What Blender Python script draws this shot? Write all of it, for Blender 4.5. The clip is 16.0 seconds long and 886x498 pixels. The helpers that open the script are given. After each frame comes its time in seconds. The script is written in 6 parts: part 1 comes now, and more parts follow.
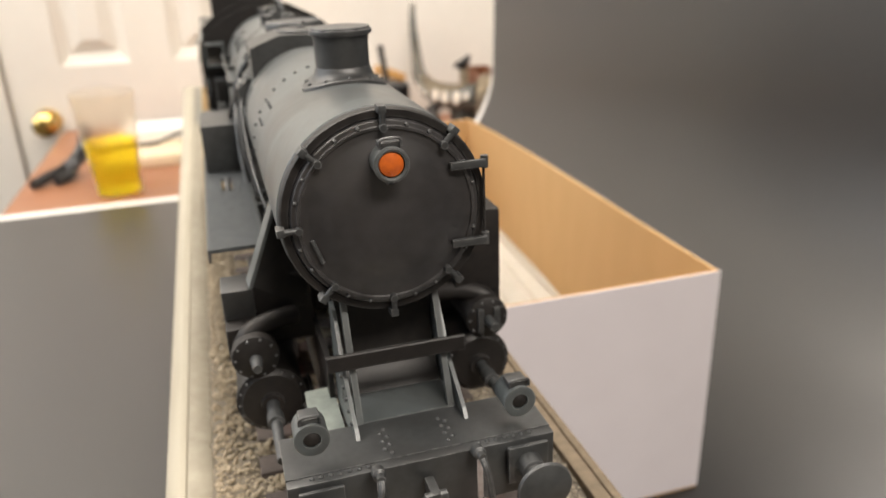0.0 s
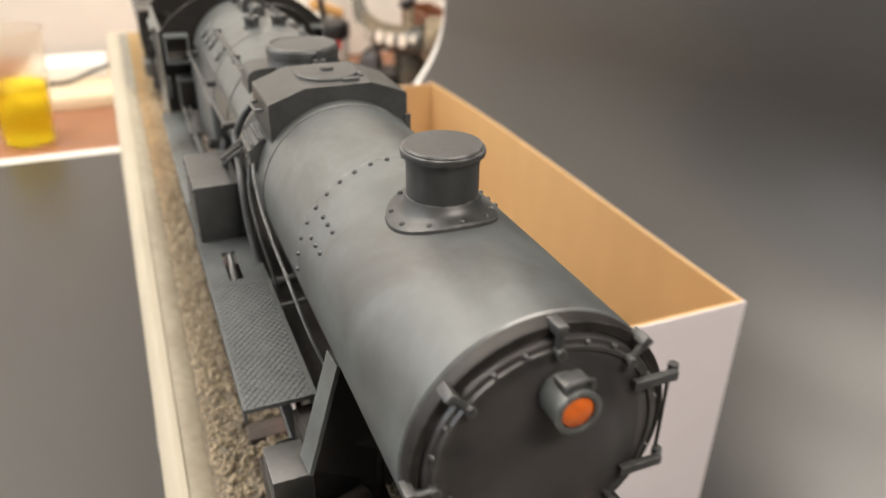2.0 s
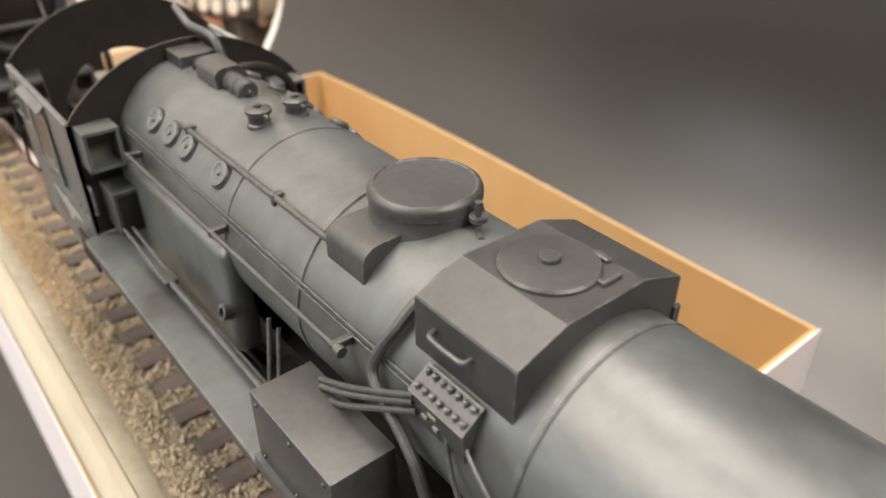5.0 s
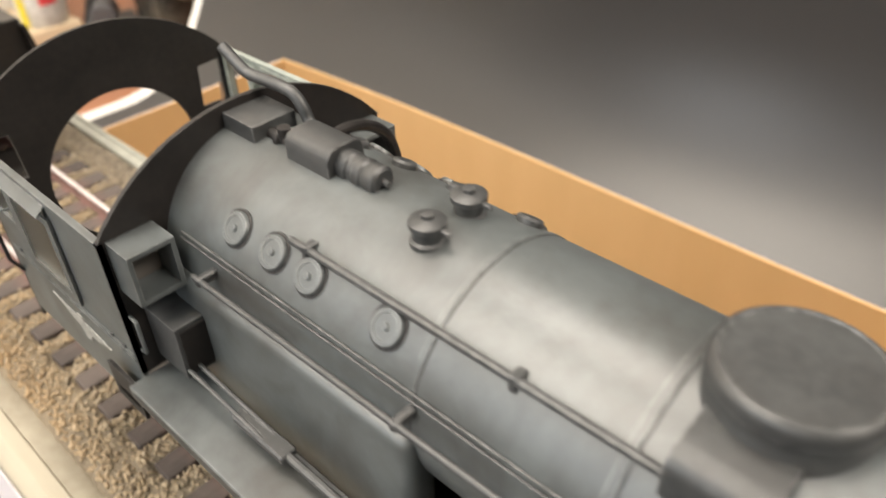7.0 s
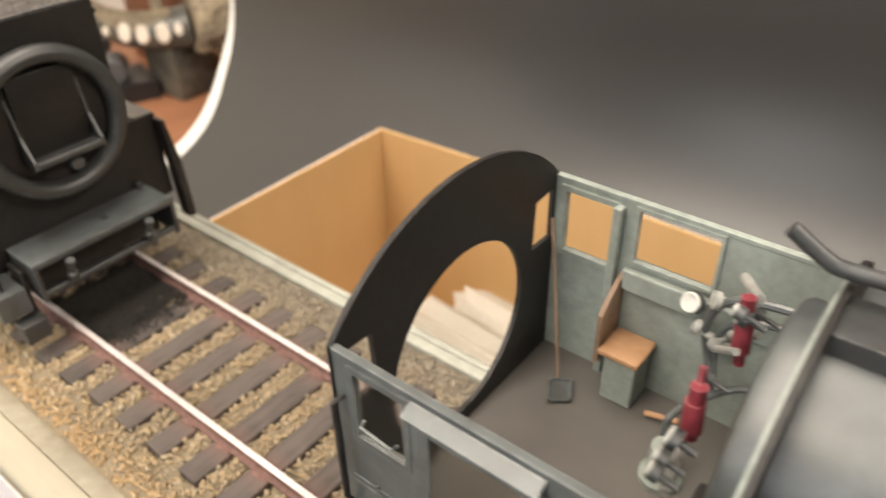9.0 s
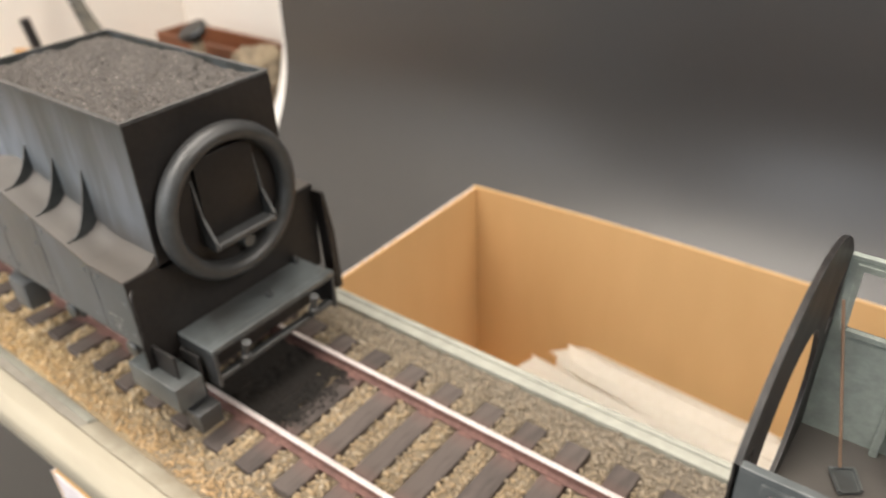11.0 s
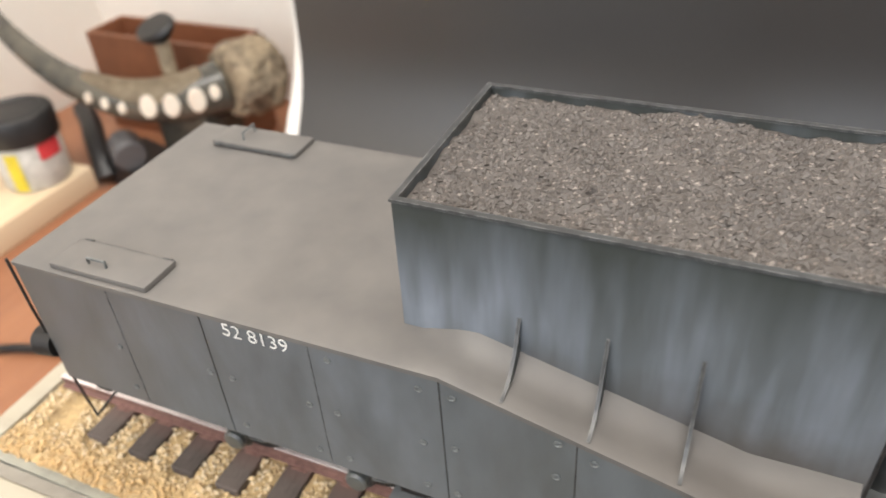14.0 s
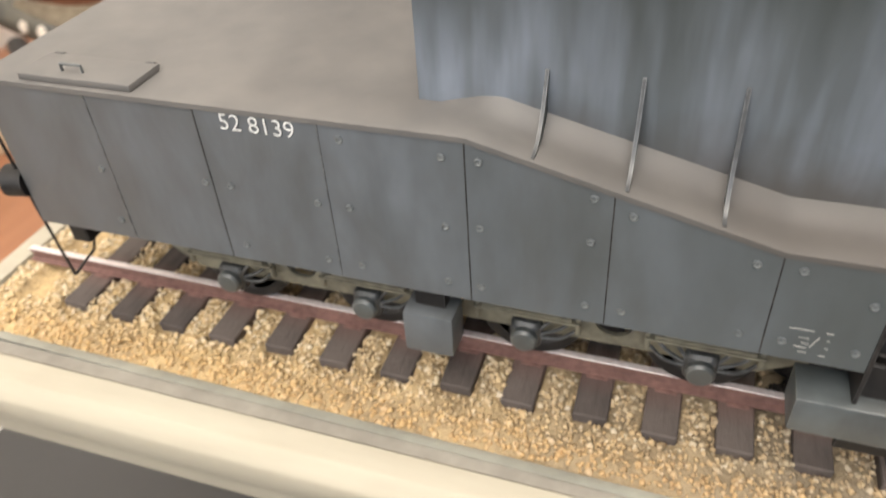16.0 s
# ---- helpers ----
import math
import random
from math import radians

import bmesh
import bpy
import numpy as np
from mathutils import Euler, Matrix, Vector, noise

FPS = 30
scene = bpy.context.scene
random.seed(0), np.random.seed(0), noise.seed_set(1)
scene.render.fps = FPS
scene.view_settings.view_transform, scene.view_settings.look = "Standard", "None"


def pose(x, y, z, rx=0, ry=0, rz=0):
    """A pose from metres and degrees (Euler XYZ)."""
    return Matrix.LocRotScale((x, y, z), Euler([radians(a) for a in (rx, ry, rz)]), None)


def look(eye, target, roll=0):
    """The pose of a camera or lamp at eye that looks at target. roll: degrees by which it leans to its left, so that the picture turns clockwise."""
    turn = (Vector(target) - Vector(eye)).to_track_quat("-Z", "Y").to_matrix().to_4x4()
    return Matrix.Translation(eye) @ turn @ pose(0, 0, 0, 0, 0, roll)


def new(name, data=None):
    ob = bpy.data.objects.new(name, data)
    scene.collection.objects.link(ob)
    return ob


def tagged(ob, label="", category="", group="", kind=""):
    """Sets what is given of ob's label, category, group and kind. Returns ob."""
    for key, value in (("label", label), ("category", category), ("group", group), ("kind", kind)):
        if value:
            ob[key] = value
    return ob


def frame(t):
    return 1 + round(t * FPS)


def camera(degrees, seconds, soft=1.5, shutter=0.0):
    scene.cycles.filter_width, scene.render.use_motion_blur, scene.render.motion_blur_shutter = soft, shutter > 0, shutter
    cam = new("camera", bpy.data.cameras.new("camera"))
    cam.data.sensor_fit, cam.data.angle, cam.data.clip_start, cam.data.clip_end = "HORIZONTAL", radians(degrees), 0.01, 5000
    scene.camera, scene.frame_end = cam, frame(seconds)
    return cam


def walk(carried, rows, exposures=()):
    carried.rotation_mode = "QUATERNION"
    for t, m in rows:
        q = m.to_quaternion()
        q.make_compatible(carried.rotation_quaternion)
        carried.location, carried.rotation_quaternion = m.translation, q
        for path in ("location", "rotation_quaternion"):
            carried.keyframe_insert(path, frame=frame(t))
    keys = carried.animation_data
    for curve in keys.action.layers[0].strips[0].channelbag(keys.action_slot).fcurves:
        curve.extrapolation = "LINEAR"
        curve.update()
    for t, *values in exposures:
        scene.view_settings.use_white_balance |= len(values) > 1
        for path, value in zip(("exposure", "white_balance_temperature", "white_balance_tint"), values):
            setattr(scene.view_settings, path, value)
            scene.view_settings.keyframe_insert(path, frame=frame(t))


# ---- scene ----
cam = camera(61.0, 16.0, soft=1.5, shutter=0.35)
PATH = [
    (0, (-0.035, -0.169, 0.147), (0.481, 1.612, -0.601), -2.1),
    (0.5, (-0.038, -0.16, 0.157), (0.496, 1.591, -0.648), -1.2),
    (1, (-0.044, -0.142, 0.17), (0.52, 1.577, -0.681), 0.3),
    (1.5, (-0.049, -0.112, 0.177), (0.559, 1.566, -0.726), 0.9),
    (2, (-0.056, -0.086, 0.18), (0.633, 1.538, -0.762), 1.0),
    (2.5, (-0.07, -0.051, 0.182), (0.753, 1.485, -0.799), 1.4),
    (3, (-0.077, -0.035, 0.186), (0.806, 1.444, -0.83), 1.4),
    (3.5, (-0.077, -0.014, 0.185), (0.837, 1.424, -0.864), 1.1),
    (4, (-0.086, 0.013, 0.191), (0.883, 1.396, -0.881), 0.8),
    (4.5, (-0.091, 0.044, 0.195), (0.954, 1.373, -0.875), 1.4),
    (4.7, (-0.088, 0.053, 0.195), (0.955, 1.372, -0.888), 0.6),
    (6.8, (-0.082, 0.152, 0.19), (1.056, 1.299, -0.988), -2.3),
    (7, (-0.083, 0.165, 0.193), (1.073, 1.261, -1.016), -1.4),
    (7.5, (-0.093, 0.203, 0.197), (1.121, 1.268, -0.984), -0.5),
    (8, (-0.099, 0.236, 0.195), (1.153, 1.285, -0.958), -0.5),
    (8.5, (-0.1, 0.264, 0.193), (1.168, 1.294, -0.961), -0.7),
    (9, (-0.107, 0.298, 0.193), (1.163, 1.326, -0.96), -1.3),
    (9.5, (-0.111, 0.326, 0.195), (1.151, 1.374, -0.949), -2.8),
    (9.7, (-0.113, 0.335, 0.195), (1.146, 1.391, -0.946), -3.2),
    (11.8, (-0.148, 0.424, 0.211), (1.242, 1.441, -0.806), -1.8),
    (12, (-0.136, 0.454, 0.216), (1.282, 1.383, -0.846), -2.3),
    (12.3, (-0.135, 0.503, 0.216), (1.370, 1.270, -0.853), -2.0),
    (12.5, (-0.136, 0.524, 0.211), (1.379, 1.246, -0.877), -1.7),
    (13, (-0.137, 0.554, 0.209), (1.331, 1.26, -0.953), -3.3),
    (13.5, (-0.142, 0.584, 0.202), (1.3, 1.299, -0.985), -4.0),
    (14, (-0.144, 0.607, 0.196), (1.313, 1.292, -0.99), -3.8),
    (14.5, (-0.144, 0.624, 0.187), (1.328, 1.248, -1.015), -3.4),
    (15, (-0.14, 0.628, 0.172), (1.347, 1.186, -1.044), -3.2),
    (15.5, (-0.146, 0.623, 0.162), (1.329, 1.158, -1.079), -3.1),
    (16, (-0.167, 0.617, 0.156), (1.288, 1.165, -1.102), -3.8),
]
# seconds, stops, kelvin, tint: the slow drift of the picture's white balance
DRIFT = [(0.0, -0.13, 6600, 10), (4.5, -0.10, 6780, 10), (7.0, -0.03, 6800, 10), (9.5, -0.16, 7000, 10), (12.0, -0.19, 6150, 10), (12.5, -0.03, 6080, 10), (13.5, -0.09, 6150, 10), (14.5, -0.12, 6500, 10), (16.0, -0.09, 6450, 10)]
walk(cam, [(t, look(eye, target, roll)) for t, eye, target, roll in PATH], DRIFT)
cam.data.dof.use_dof = True
cam.data.dof.focus_distance = 0.16
cam.data.dof.aperture_fstop = 16.5

# ---- light ----
world = bpy.data.worlds.new("room_air")
scene.world = world
world.use_nodes = True
world.node_tree.nodes["Background"].inputs[0].default_value = (1.0, 0.93, 0.85, 1)
world.node_tree.nodes["Background"].inputs[1].default_value = 0.05


def area_lamp(name, eye, target, sx, sy, watts, colour):
    data = bpy.data.lights.new(name, "AREA")
    data.shape, data.size, data.size_y, data.energy, data.color = "RECTANGLE", sx, sy, watts, colour
    ob = new(name, data)
    ob.matrix_world = look(eye, target)
    return ob


area_lamp("ceiling_lamp", (-0.9, 0.75, 1.36), (-0.9, 0.75, 0), 1.1, 1.1, 38, (1.0, 0.93, 0.84))
area_lamp("ceiling_lamp", (0.43, -0.98, 1.36), (0.43, -0.98, 0), 0.9, 0.45, 42, (1.0, 0.93, 0.85))
# unseen extra lamp, added to brighten the coal, tender top and card
area_lamp("ceiling_lamp", (0.15, 0.6, 1.36), (0.15, 0.6, 0), 0.6, 0.6, 15, (1.0, 0.93, 0.85))
area_lamp("window_light", (-1.78, 0.6, 0.72), (0, 0.4, 0.0), 2.6, 1.0, 25, (0.84, 0.91, 1.0))

# ---- materials ----
MATS = {}


def material(name, colour, rough=0.5, metal=0.0, other=None, fine=900.0, coarse=60.0, amount=0.5, bump=0.0, bump_scale=2500.0, coat=0.0,
             per_object=0.0, island=False, stretch=(1, 1, 1), spec=0.5, spread=0.18, wear=0.0, wear_colour=(0.30, 0.30, 0.29), stain=0.0, stain_colour=(0.04, 0.037, 0.034), stain_scale=26.0):
    m = bpy.data.materials.new(name)
    m.use_nodes = True
    nt = m.node_tree
    n, lk = nt.nodes, nt.links
    bsdf = n["Principled BSDF"]
    bsdf.inputs["Roughness"].default_value = rough
    bsdf.inputs["Metallic"].default_value = metal
    bsdf.inputs["Coat Weight"].default_value = coat
    bsdf.inputs["Specular IOR Level"].default_value = spec
    other = other or tuple(c * 0.6 for c in colour)
    co = n.new("ShaderNodeTexCoord")
    mp = n.new("ShaderNodeMapping")
    mp.inputs["Scale"].default_value = stretch
    lk.new(co.outputs["Object"], mp.inputs[0])
    a, b = n.new("ShaderNodeTexNoise"), n.new("ShaderNodeTexNoise")
    for tex, sc, det in ((a, fine, 3), (b, coarse, 4)):
        tex.inputs["Scale"].default_value = sc
        tex.inputs["Detail"].default_value = det
        lk.new(mp.outputs[0], tex.inputs["Vector"])
    add = n.new("ShaderNodeMath")
    add.operation = "ADD"
    lk.new(a.outputs["Fac"], add.inputs[0])
    lk.new(b.outputs["Fac"], add.inputs[1])
    last = add.outputs[0]
    if per_object or island:
        src = n.new("ShaderNodeNewGeometry") if island else n.new("ShaderNodeObjectInfo")
        mul = n.new("ShaderNodeMath")
        mul.operation = "MULTIPLY_ADD"
        lk.new(src.outputs["Random Per Island" if island else "Random"], mul.inputs[0])
        mul.inputs[1].default_value = per_object or 0.9
        lk.new(last, mul.inputs[2])
        sub = n.new("ShaderNodeMath")
        sub.operation = "SUBTRACT"
        lk.new(mul.outputs[0], sub.inputs[0])
        sub.inputs[1].default_value = (per_object or 0.9) / 2
        last = sub.outputs[0]
    ramp = n.new("ShaderNodeMapRange")
    ramp.inputs["From Min"].default_value = 1.0 - 0.35 / max(amount, 0.05) * 0.5
    ramp.inputs["From Max"].default_value = 1.0 + 0.35 / max(amount, 0.05) * 0.5
    lk.new(last, ramp.inputs["Value"])
    mix = n.new("ShaderNodeMix")
    mix.data_type = "RGBA"
    mix.inputs["A"].default_value = (*other, 1)
    mix.inputs["B"].default_value = (*colour, 1)
    lk.new(ramp.outputs[0], mix.inputs["Factor"])
    colour_out = mix.outputs["Result"]
    if stain:
        # soft patches of grime with a shape of their own
        blot, cut, grime = (n.new("ShaderNode" + k) for k in ("TexNoise", "MapRange", "Mix"))
        blot.inputs["Scale"].default_value, blot.inputs["Detail"].default_value, blot.inputs["Roughness"].default_value = stain_scale, 7, 0.62
        blot.inputs["Distortion"].default_value = 0.6
        lk.new(mp.outputs[0], blot.inputs["Vector"])
        cut.inputs["From Min"].default_value, cut.inputs["From Max"].default_value, cut.inputs["To Max"].default_value = 0.42, 0.68, stain
        lk.new(blot.outputs["Fac"], cut.inputs["Value"])
        grime.data_type = "RGBA"
        lk.new(cut.outputs[0], grime.inputs["Factor"])
        lk.new(colour_out, grime.inputs["A"])
        grime.inputs["B"].default_value = (*stain_colour, 1)
        colour_out = grime.outputs["Result"]
    if wear:
        # paint rubbed pale along the edges, in broken patches
        geo, bev, dot, edge, patch, mul2, rub = (n.new("ShaderNode" + k) for k in ("NewGeometry", "Bevel", "VectorMath", "MapRange", "MapRange", "Math", "Mix"))
        bev.samples = 4
        bev.inputs["Radius"].default_value = 0.0006
        dot.operation = "DOT_PRODUCT"
        lk.new(geo.outputs["Normal"], dot.inputs[0])
        lk.new(bev.outputs[0], dot.inputs[1])
        edge.inputs["From Min"].default_value, edge.inputs["From Max"].default_value = 0.985, 0.86
        lk.new(dot.outputs["Value"], edge.inputs["Value"])
        patch.inputs["From Min"].default_value, patch.inputs["From Max"].default_value = 0.36, 0.62
        patch.inputs["To Max"].default_value = wear
        lk.new(a.outputs["Fac"], patch.inputs["Value"])
        mul2.operation = "MULTIPLY"
        lk.new(edge.outputs[0], mul2.inputs[0])
        lk.new(patch.outputs[0], mul2.inputs[1])
        rub.data_type = "RGBA"
        lk.new(mul2.outputs[0], rub.inputs["Factor"])
        lk.new(colour_out, rub.inputs["A"])
        rub.inputs["B"].default_value = (*wear_colour, 1)
        colour_out = rub.outputs["Result"]
    lk.new(colour_out, bsdf.inputs["Base Color"])
    rr = n.new("ShaderNodeMapRange")
    rr.inputs["From Min"].default_value, rr.inputs["From Max"].default_value = 0.0, 1.0
    rr.inputs["To Min"].default_value, rr.inputs["To Max"].default_value = max(rough - spread, 0.03), min(rough + spread, 1)
    lk.new(b.outputs["Fac"], rr.inputs["Value"])
    lk.new(rr.outputs[0], bsdf.inputs["Roughness"])
    if bump:
        c = n.new("ShaderNodeTexNoise")
        c.inputs["Scale"].default_value = bump_scale
        c.inputs["Detail"].default_value = 3
        lk.new(mp.outputs[0], c.inputs["Vector"])
        bp = n.new("ShaderNodeBump")
        bp.inputs["Strength"].default_value = bump
        bp.inputs["Distance"].default_value = 1.0 / bump_scale
        lk.new(c.outputs["Fac"], bp.inputs["Height"])
        lk.new(bp.outputs[0], bsdf.inputs["Normal"])
    MATS[name] = m
    return m


paint_grey = material("weathered_grey_paint", (0.099, 0.113, 0.115), 0.40, 0.0, (0.072, 0.082, 0.084), 300, 24, 0.5, 0.03, 3000, spec=1.0, spread=0.06, wear=0.75, wear_colour=(0.27, 0.28, 0.28), stain=0.85, stain_colour=(0.030, 0.029, 0.026), stain_scale=34)
paint_dark = material("sooty_black_paint", (0.020, 0.0165, 0.0148), 0.52, 0.0, (0.009, 0.0080, 0.0078), 420, 60, 0.6, 0.08, 3000, spec=0.45, wear=0.5, wear_colour=(0.13, 0.13, 0.13))
paint_mid = material("dusty_dark_grey_paint", (0.050, 0.053, 0.054), 0.46, 0.0, (0.026, 0.028, 0.029), 480, 70, 0.6, 0.08, 3000, spec=0.85, spread=0.1, wear=0.75, wear_colour=(0.22, 0.22, 0.22), stain=0.6, stain_colour=(0.022, 0.020, 0.019), stain_scale=45)
paint_tender = material("streaked_blue_grey_paint", (0.160, 0.177, 0.198), 0.45, 0.0, (0.096, 0.104, 0.110), 110, 22, 0.6, 0.05, 3000, stretch=(1, 1, 0.4), stain=0.62, stain_colour=(0.072, 0.070, 0.064), stain_scale=30)
paint_bunker = material("sooty_streaked_blue_grey_paint", (0.230, 0.260, 0.310), 0.45, 0.0, (0.098, 0.110, 0.118), 120, 24, 0.8, 0.05, 3000, stretch=(1, 1, 0.14))
door_black = material("glossy_sooty_door_paint", (0.033, 0.031, 0.033), 0.36, 0.0, (0.018, 0.0165, 0.0165), 300, 40, 0.6, 0.05, 3000, spec=0.9, spread=0.12, wear=0.5, wear_colour=(0.13, 0.13, 0.13), stain=0.5, stain_colour=(0.055, 0.050, 0.048), stain_scale=60)
tread_paint = material("dusty_tread_paint", (0.075, 0.083, 0.086), 0.5, 0.0, (0.045, 0.05, 0.052), 300, 40, 0.6, 0.03, 3000, spec=0.6)
black_grain_mat = material("brown_black_grain", (0.020, 0.0155, 0.012), 0.8, 0.0, (0.011, 0.009, 0.007), 500, 60, 0.5)
dust_top = material("dusty_tank_top_paint", (0.158, 0.148, 0.137), 0.5, 0.0, (0.112, 0.107, 0.102), 90, 14, 0.5, 0.05, 3000, spread=0.08)
cab_green = material("grey_green_cab_paint", (0.335, 0.372, 0.335), 0.55, 0.0, (0.245, 0.275, 0.25), 420, 80, 0.6, 0.08, 2500, wear=0.6, wear_colour=(0.50, 0.52, 0.50), stain=0.35, stain_colour=(0.09, 0.10, 0.093), stain_scale=45)
steel = material("worn_bare_steel", (0.86, 0.80, 0.78), 0.36, 0.3, (0.62, 0.52, 0.50), 700, 60, 0.5)
rust = material("rusty_red_rail_paint", (0.235, 0.125, 0.105), 0.75, 0.0, (0.13, 0.068, 0.057), 500, 70, 0.6, 0.2, 2500)
tie_wood = material("dark_stained_tie_wood", (0.120, 0.099, 0.089), 0.75, 0.0, (0.072, 0.060, 0.055), 400, 90, 0.6, 0.4, 1500, per_object=0.5, stretch=(0.25, 1, 1), spec=0.25)
ballast_mat = material("tan_ballast_stone", (0.74, 0.53, 0.255), 0.9, 0.0, (0.56, 0.385, 0.18), 260, 22, 0.45, 0.2, 2500)
bed_mat = material("tan_ballast_bed", (0.58, 0.42, 0.215), 0.95, 0.0, (0.34, 0.24, 0.125), 500, 60, 0.8, 0.8, 900)
olive_frame = material("dusty_olive_frame_paint", (0.235, 0.215, 0.155), 0.8, 0.0, (0.12, 0.108, 0.08), 300, 60, 0.6)
dusty_cream = material("dusty_cream_edge_paint", (0.40, 0.365, 0.29), 0.7, 0.0, (0.29, 0.255, 0.195), 200, 40, 0.5, 0.1, 1200)
taupe_strip = material("taupe_edge_tone", (0.31, 0.285, 0.24), 0.7, 0.0, (0.22, 0.20, 0.17), 200, 40, 0.5, 0.1, 1200)
coal_mat = material("black_coal", (0.110, 0.097, 0.088), 0.55, 0.0, (0.064, 0.056, 0.051), 600, 100, 0.4, 0.2, 2500, per_object=0.4, island=True)
coal_chip_mat = material("grey_coal_chip", (0.27, 0.24, 0.215), 0.45, 0.0, (0.15, 0.125, 0.11), 600, 100, 0.4, 0.2, 2500, per_object=0.8, island=True)
cream_wood = material("cream_painted_wood", (0.44, 0.40, 0.315), 0.65, 0.0, (0.36, 0.32, 0.245), 150, 30, 0.5, 0.1, 1200, stretch=(1, 0.15, 1))
grey_strip = material("pale_grey_green_edge_paint", (0.40, 0.40, 0.345), 0.65, 0.0, (0.29, 0.29, 0.25), 200, 40, 0.5, 0.1, 1200)
raw_edge = material("raw_board_edge", (0.27, 0.21, 0.145), 0.8, 0.0, (0.16, 0.125, 0.085), 300, 60, 0.6, 0.3, 1500)
cardboard = material("brown_cardboard", (0.67, 0.425, 0.20), 0.75, 0.0, (0.61, 0.38, 0.17), 60, 9, 0.4, 0.08, 700, stretch=(1, 1, 0.3))
card_white = material("white_coated_cardboard", (0.91, 0.85, 0.88), 0.55, 0.0, (0.86, 0.80, 0.83), 40, 8, 0.4)
tissue_mat = material("cream_packing_paper", (0.86, 0.82, 0.75), 0.8, 0.0, (0.76, 0.71, 0.62), 200, 30, 0.4, 0.3, 500)
sheet_mat = material("charcoal_backdrop_card", (0.043, 0.0415, 0.0415), 0.34, 0.0, (0.039, 0.0378, 0.0378), 150, 3, 0.3, 0.04, 1500, spec=0.72, spread=0.02)
sheet_edge = material("white_card_margin", (0.85, 0.83, 0.80), 0.6, 0.0, (0.78, 0.76, 0.72), 60, 10, 0.4)
table_wood = material("reddish_brown_table_wood", (0.36, 0.165, 0.085), 0.42, 0.0, (0.27, 0.115, 0.06), 60, 14, 0.55, 0.05, 800, stretch=(0.2, 2, 1))
wall_mat = material("warm_white_wall_paint", (0.84, 0.80, 0.74), 0.8, 0.0, (0.80, 0.76, 0.70), 60, 3, 0.4, 0.1, 400)
door_mat = material("white_door_paint", (0.74, 0.70, 0.64), 0.5, 0.0, (0.70, 0.66, 0.60), 30, 4, 0.4)
# dark tone for the unseen walls, chosen to cut bounced light
far_wall_mat = material("unseen_wall_dull_olive", (0.22, 0.20, 0.175), 0.85, 0.0, (0.19, 0.175, 0.15), 60, 3, 0.4)
carpet = material("brown_carpet", (0.16, 0.13, 0.10), 0.95, 0.0, (0.11, 0.09, 0.07), 200, 5, 0.5)
brass = material("polished_brass", (0.85, 0.62, 0.22), 0.15, 1.0, (0.75, 0.52, 0.17), 60, 8, 0.4)
black_plastic = material("black_plastic", (0.02, 0.02, 0.021), 0.4, 0.0, (0.012, 0.012, 0.013), 200, 30, 0.4)
grey_plastic = material("grey_plastic", (0.10, 0.10, 0.105), 0.45, 0.0, (0.07, 0.07, 0.075), 200, 30, 0.4)
orange_lens = material("orange_lens", (0.78, 0.17, 0.02), 0.3, 0.0, (0.5, 0.09, 0.012), 500, 150, 0.6, coat=0.2)
red_paint = material("dark_red_paint", (0.26, 0.035, 0.05), 0.5, 0.0, (0.14, 0.02, 0.028), 500, 100, 0.6, wear=0.5, wear_colour=(0.42, 0.2, 0.2))
valve_paint = material("grey_white_valve_paint", (0.36, 0.355, 0.33), 0.5, 0.0, (0.20, 0.20, 0.19), 500, 100, 0.5)
white_paint = material("off_white_paint", (0.66, 0.65, 0.61), 0.5, 0.0, (0.42, 0.42, 0.39), 500, 100, 0.6)
valve_face = material("worn_white_valve_paint", (0.42, 0.415, 0.385), 0.5, 0.0, (0.22, 0.22, 0.205), 500, 140, 0.7, wear=0.5, wear_colour=(0.62, 0.62, 0.58))
letter_white = material("white_lettering", (0.80, 0.80, 0.77), 0.6, 0.0, (0.6, 0.6, 0.58), 900, 200, 0.5)
seat_leather = material("tan_wood_seat", (0.50, 0.28, 0.15), 0.6, 0.0, (0.34, 0.18, 0.09), 300, 60, 0.5)
handle_wood = material("weathered_handle_wood", (0.30, 0.19, 0.125), 0.6, 0.0, (0.19, 0.12, 0.08), 300, 60, 0.5)
brown_wood = material("dark_brown_wood", (0.22, 0.085, 0.04), 0.45, 0.0, (0.15, 0.055, 0.027), 60, 14, 0.5, stretch=(0.2, 1, 1))
stone_mat = material("rough_tan_stone", (0.34, 0.27, 0.18), 0.85, 0.0, (0.13, 0.10, 0.07), 120, 25, 0.9, 0.8, 120)
horn_mat = material("polished_dark_horn", (0.045, 0.045, 0.04), 0.25, 0.0, (0.11, 0.10, 0.08), 60, 20, 0.8)
horn_inlay = material("tan_carved_inlay", (0.42, 0.34, 0.235), 0.6, 0.0, (0.22, 0.175, 0.12), 120, 40, 0.7, 0.4, 300)
pearl = material("cream_oval_inlay", (0.80, 0.75, 0.65), 0.4, 0.0, (0.68, 0.58, 0.48), 80, 30, 0.6)
board_mat = material("pale_cutting_board", (0.74, 0.60, 0.42), 0.6, 0.0, (0.64, 0.50, 0.33), 60, 15, 0.5, stretch=(0.15, 1, 1))
label_red = material("red_label", (0.75, 0.06, 0.07), 0.5)
label_yellow = material("yellow_label", (0.85, 0.70, 0.05), 0.5)


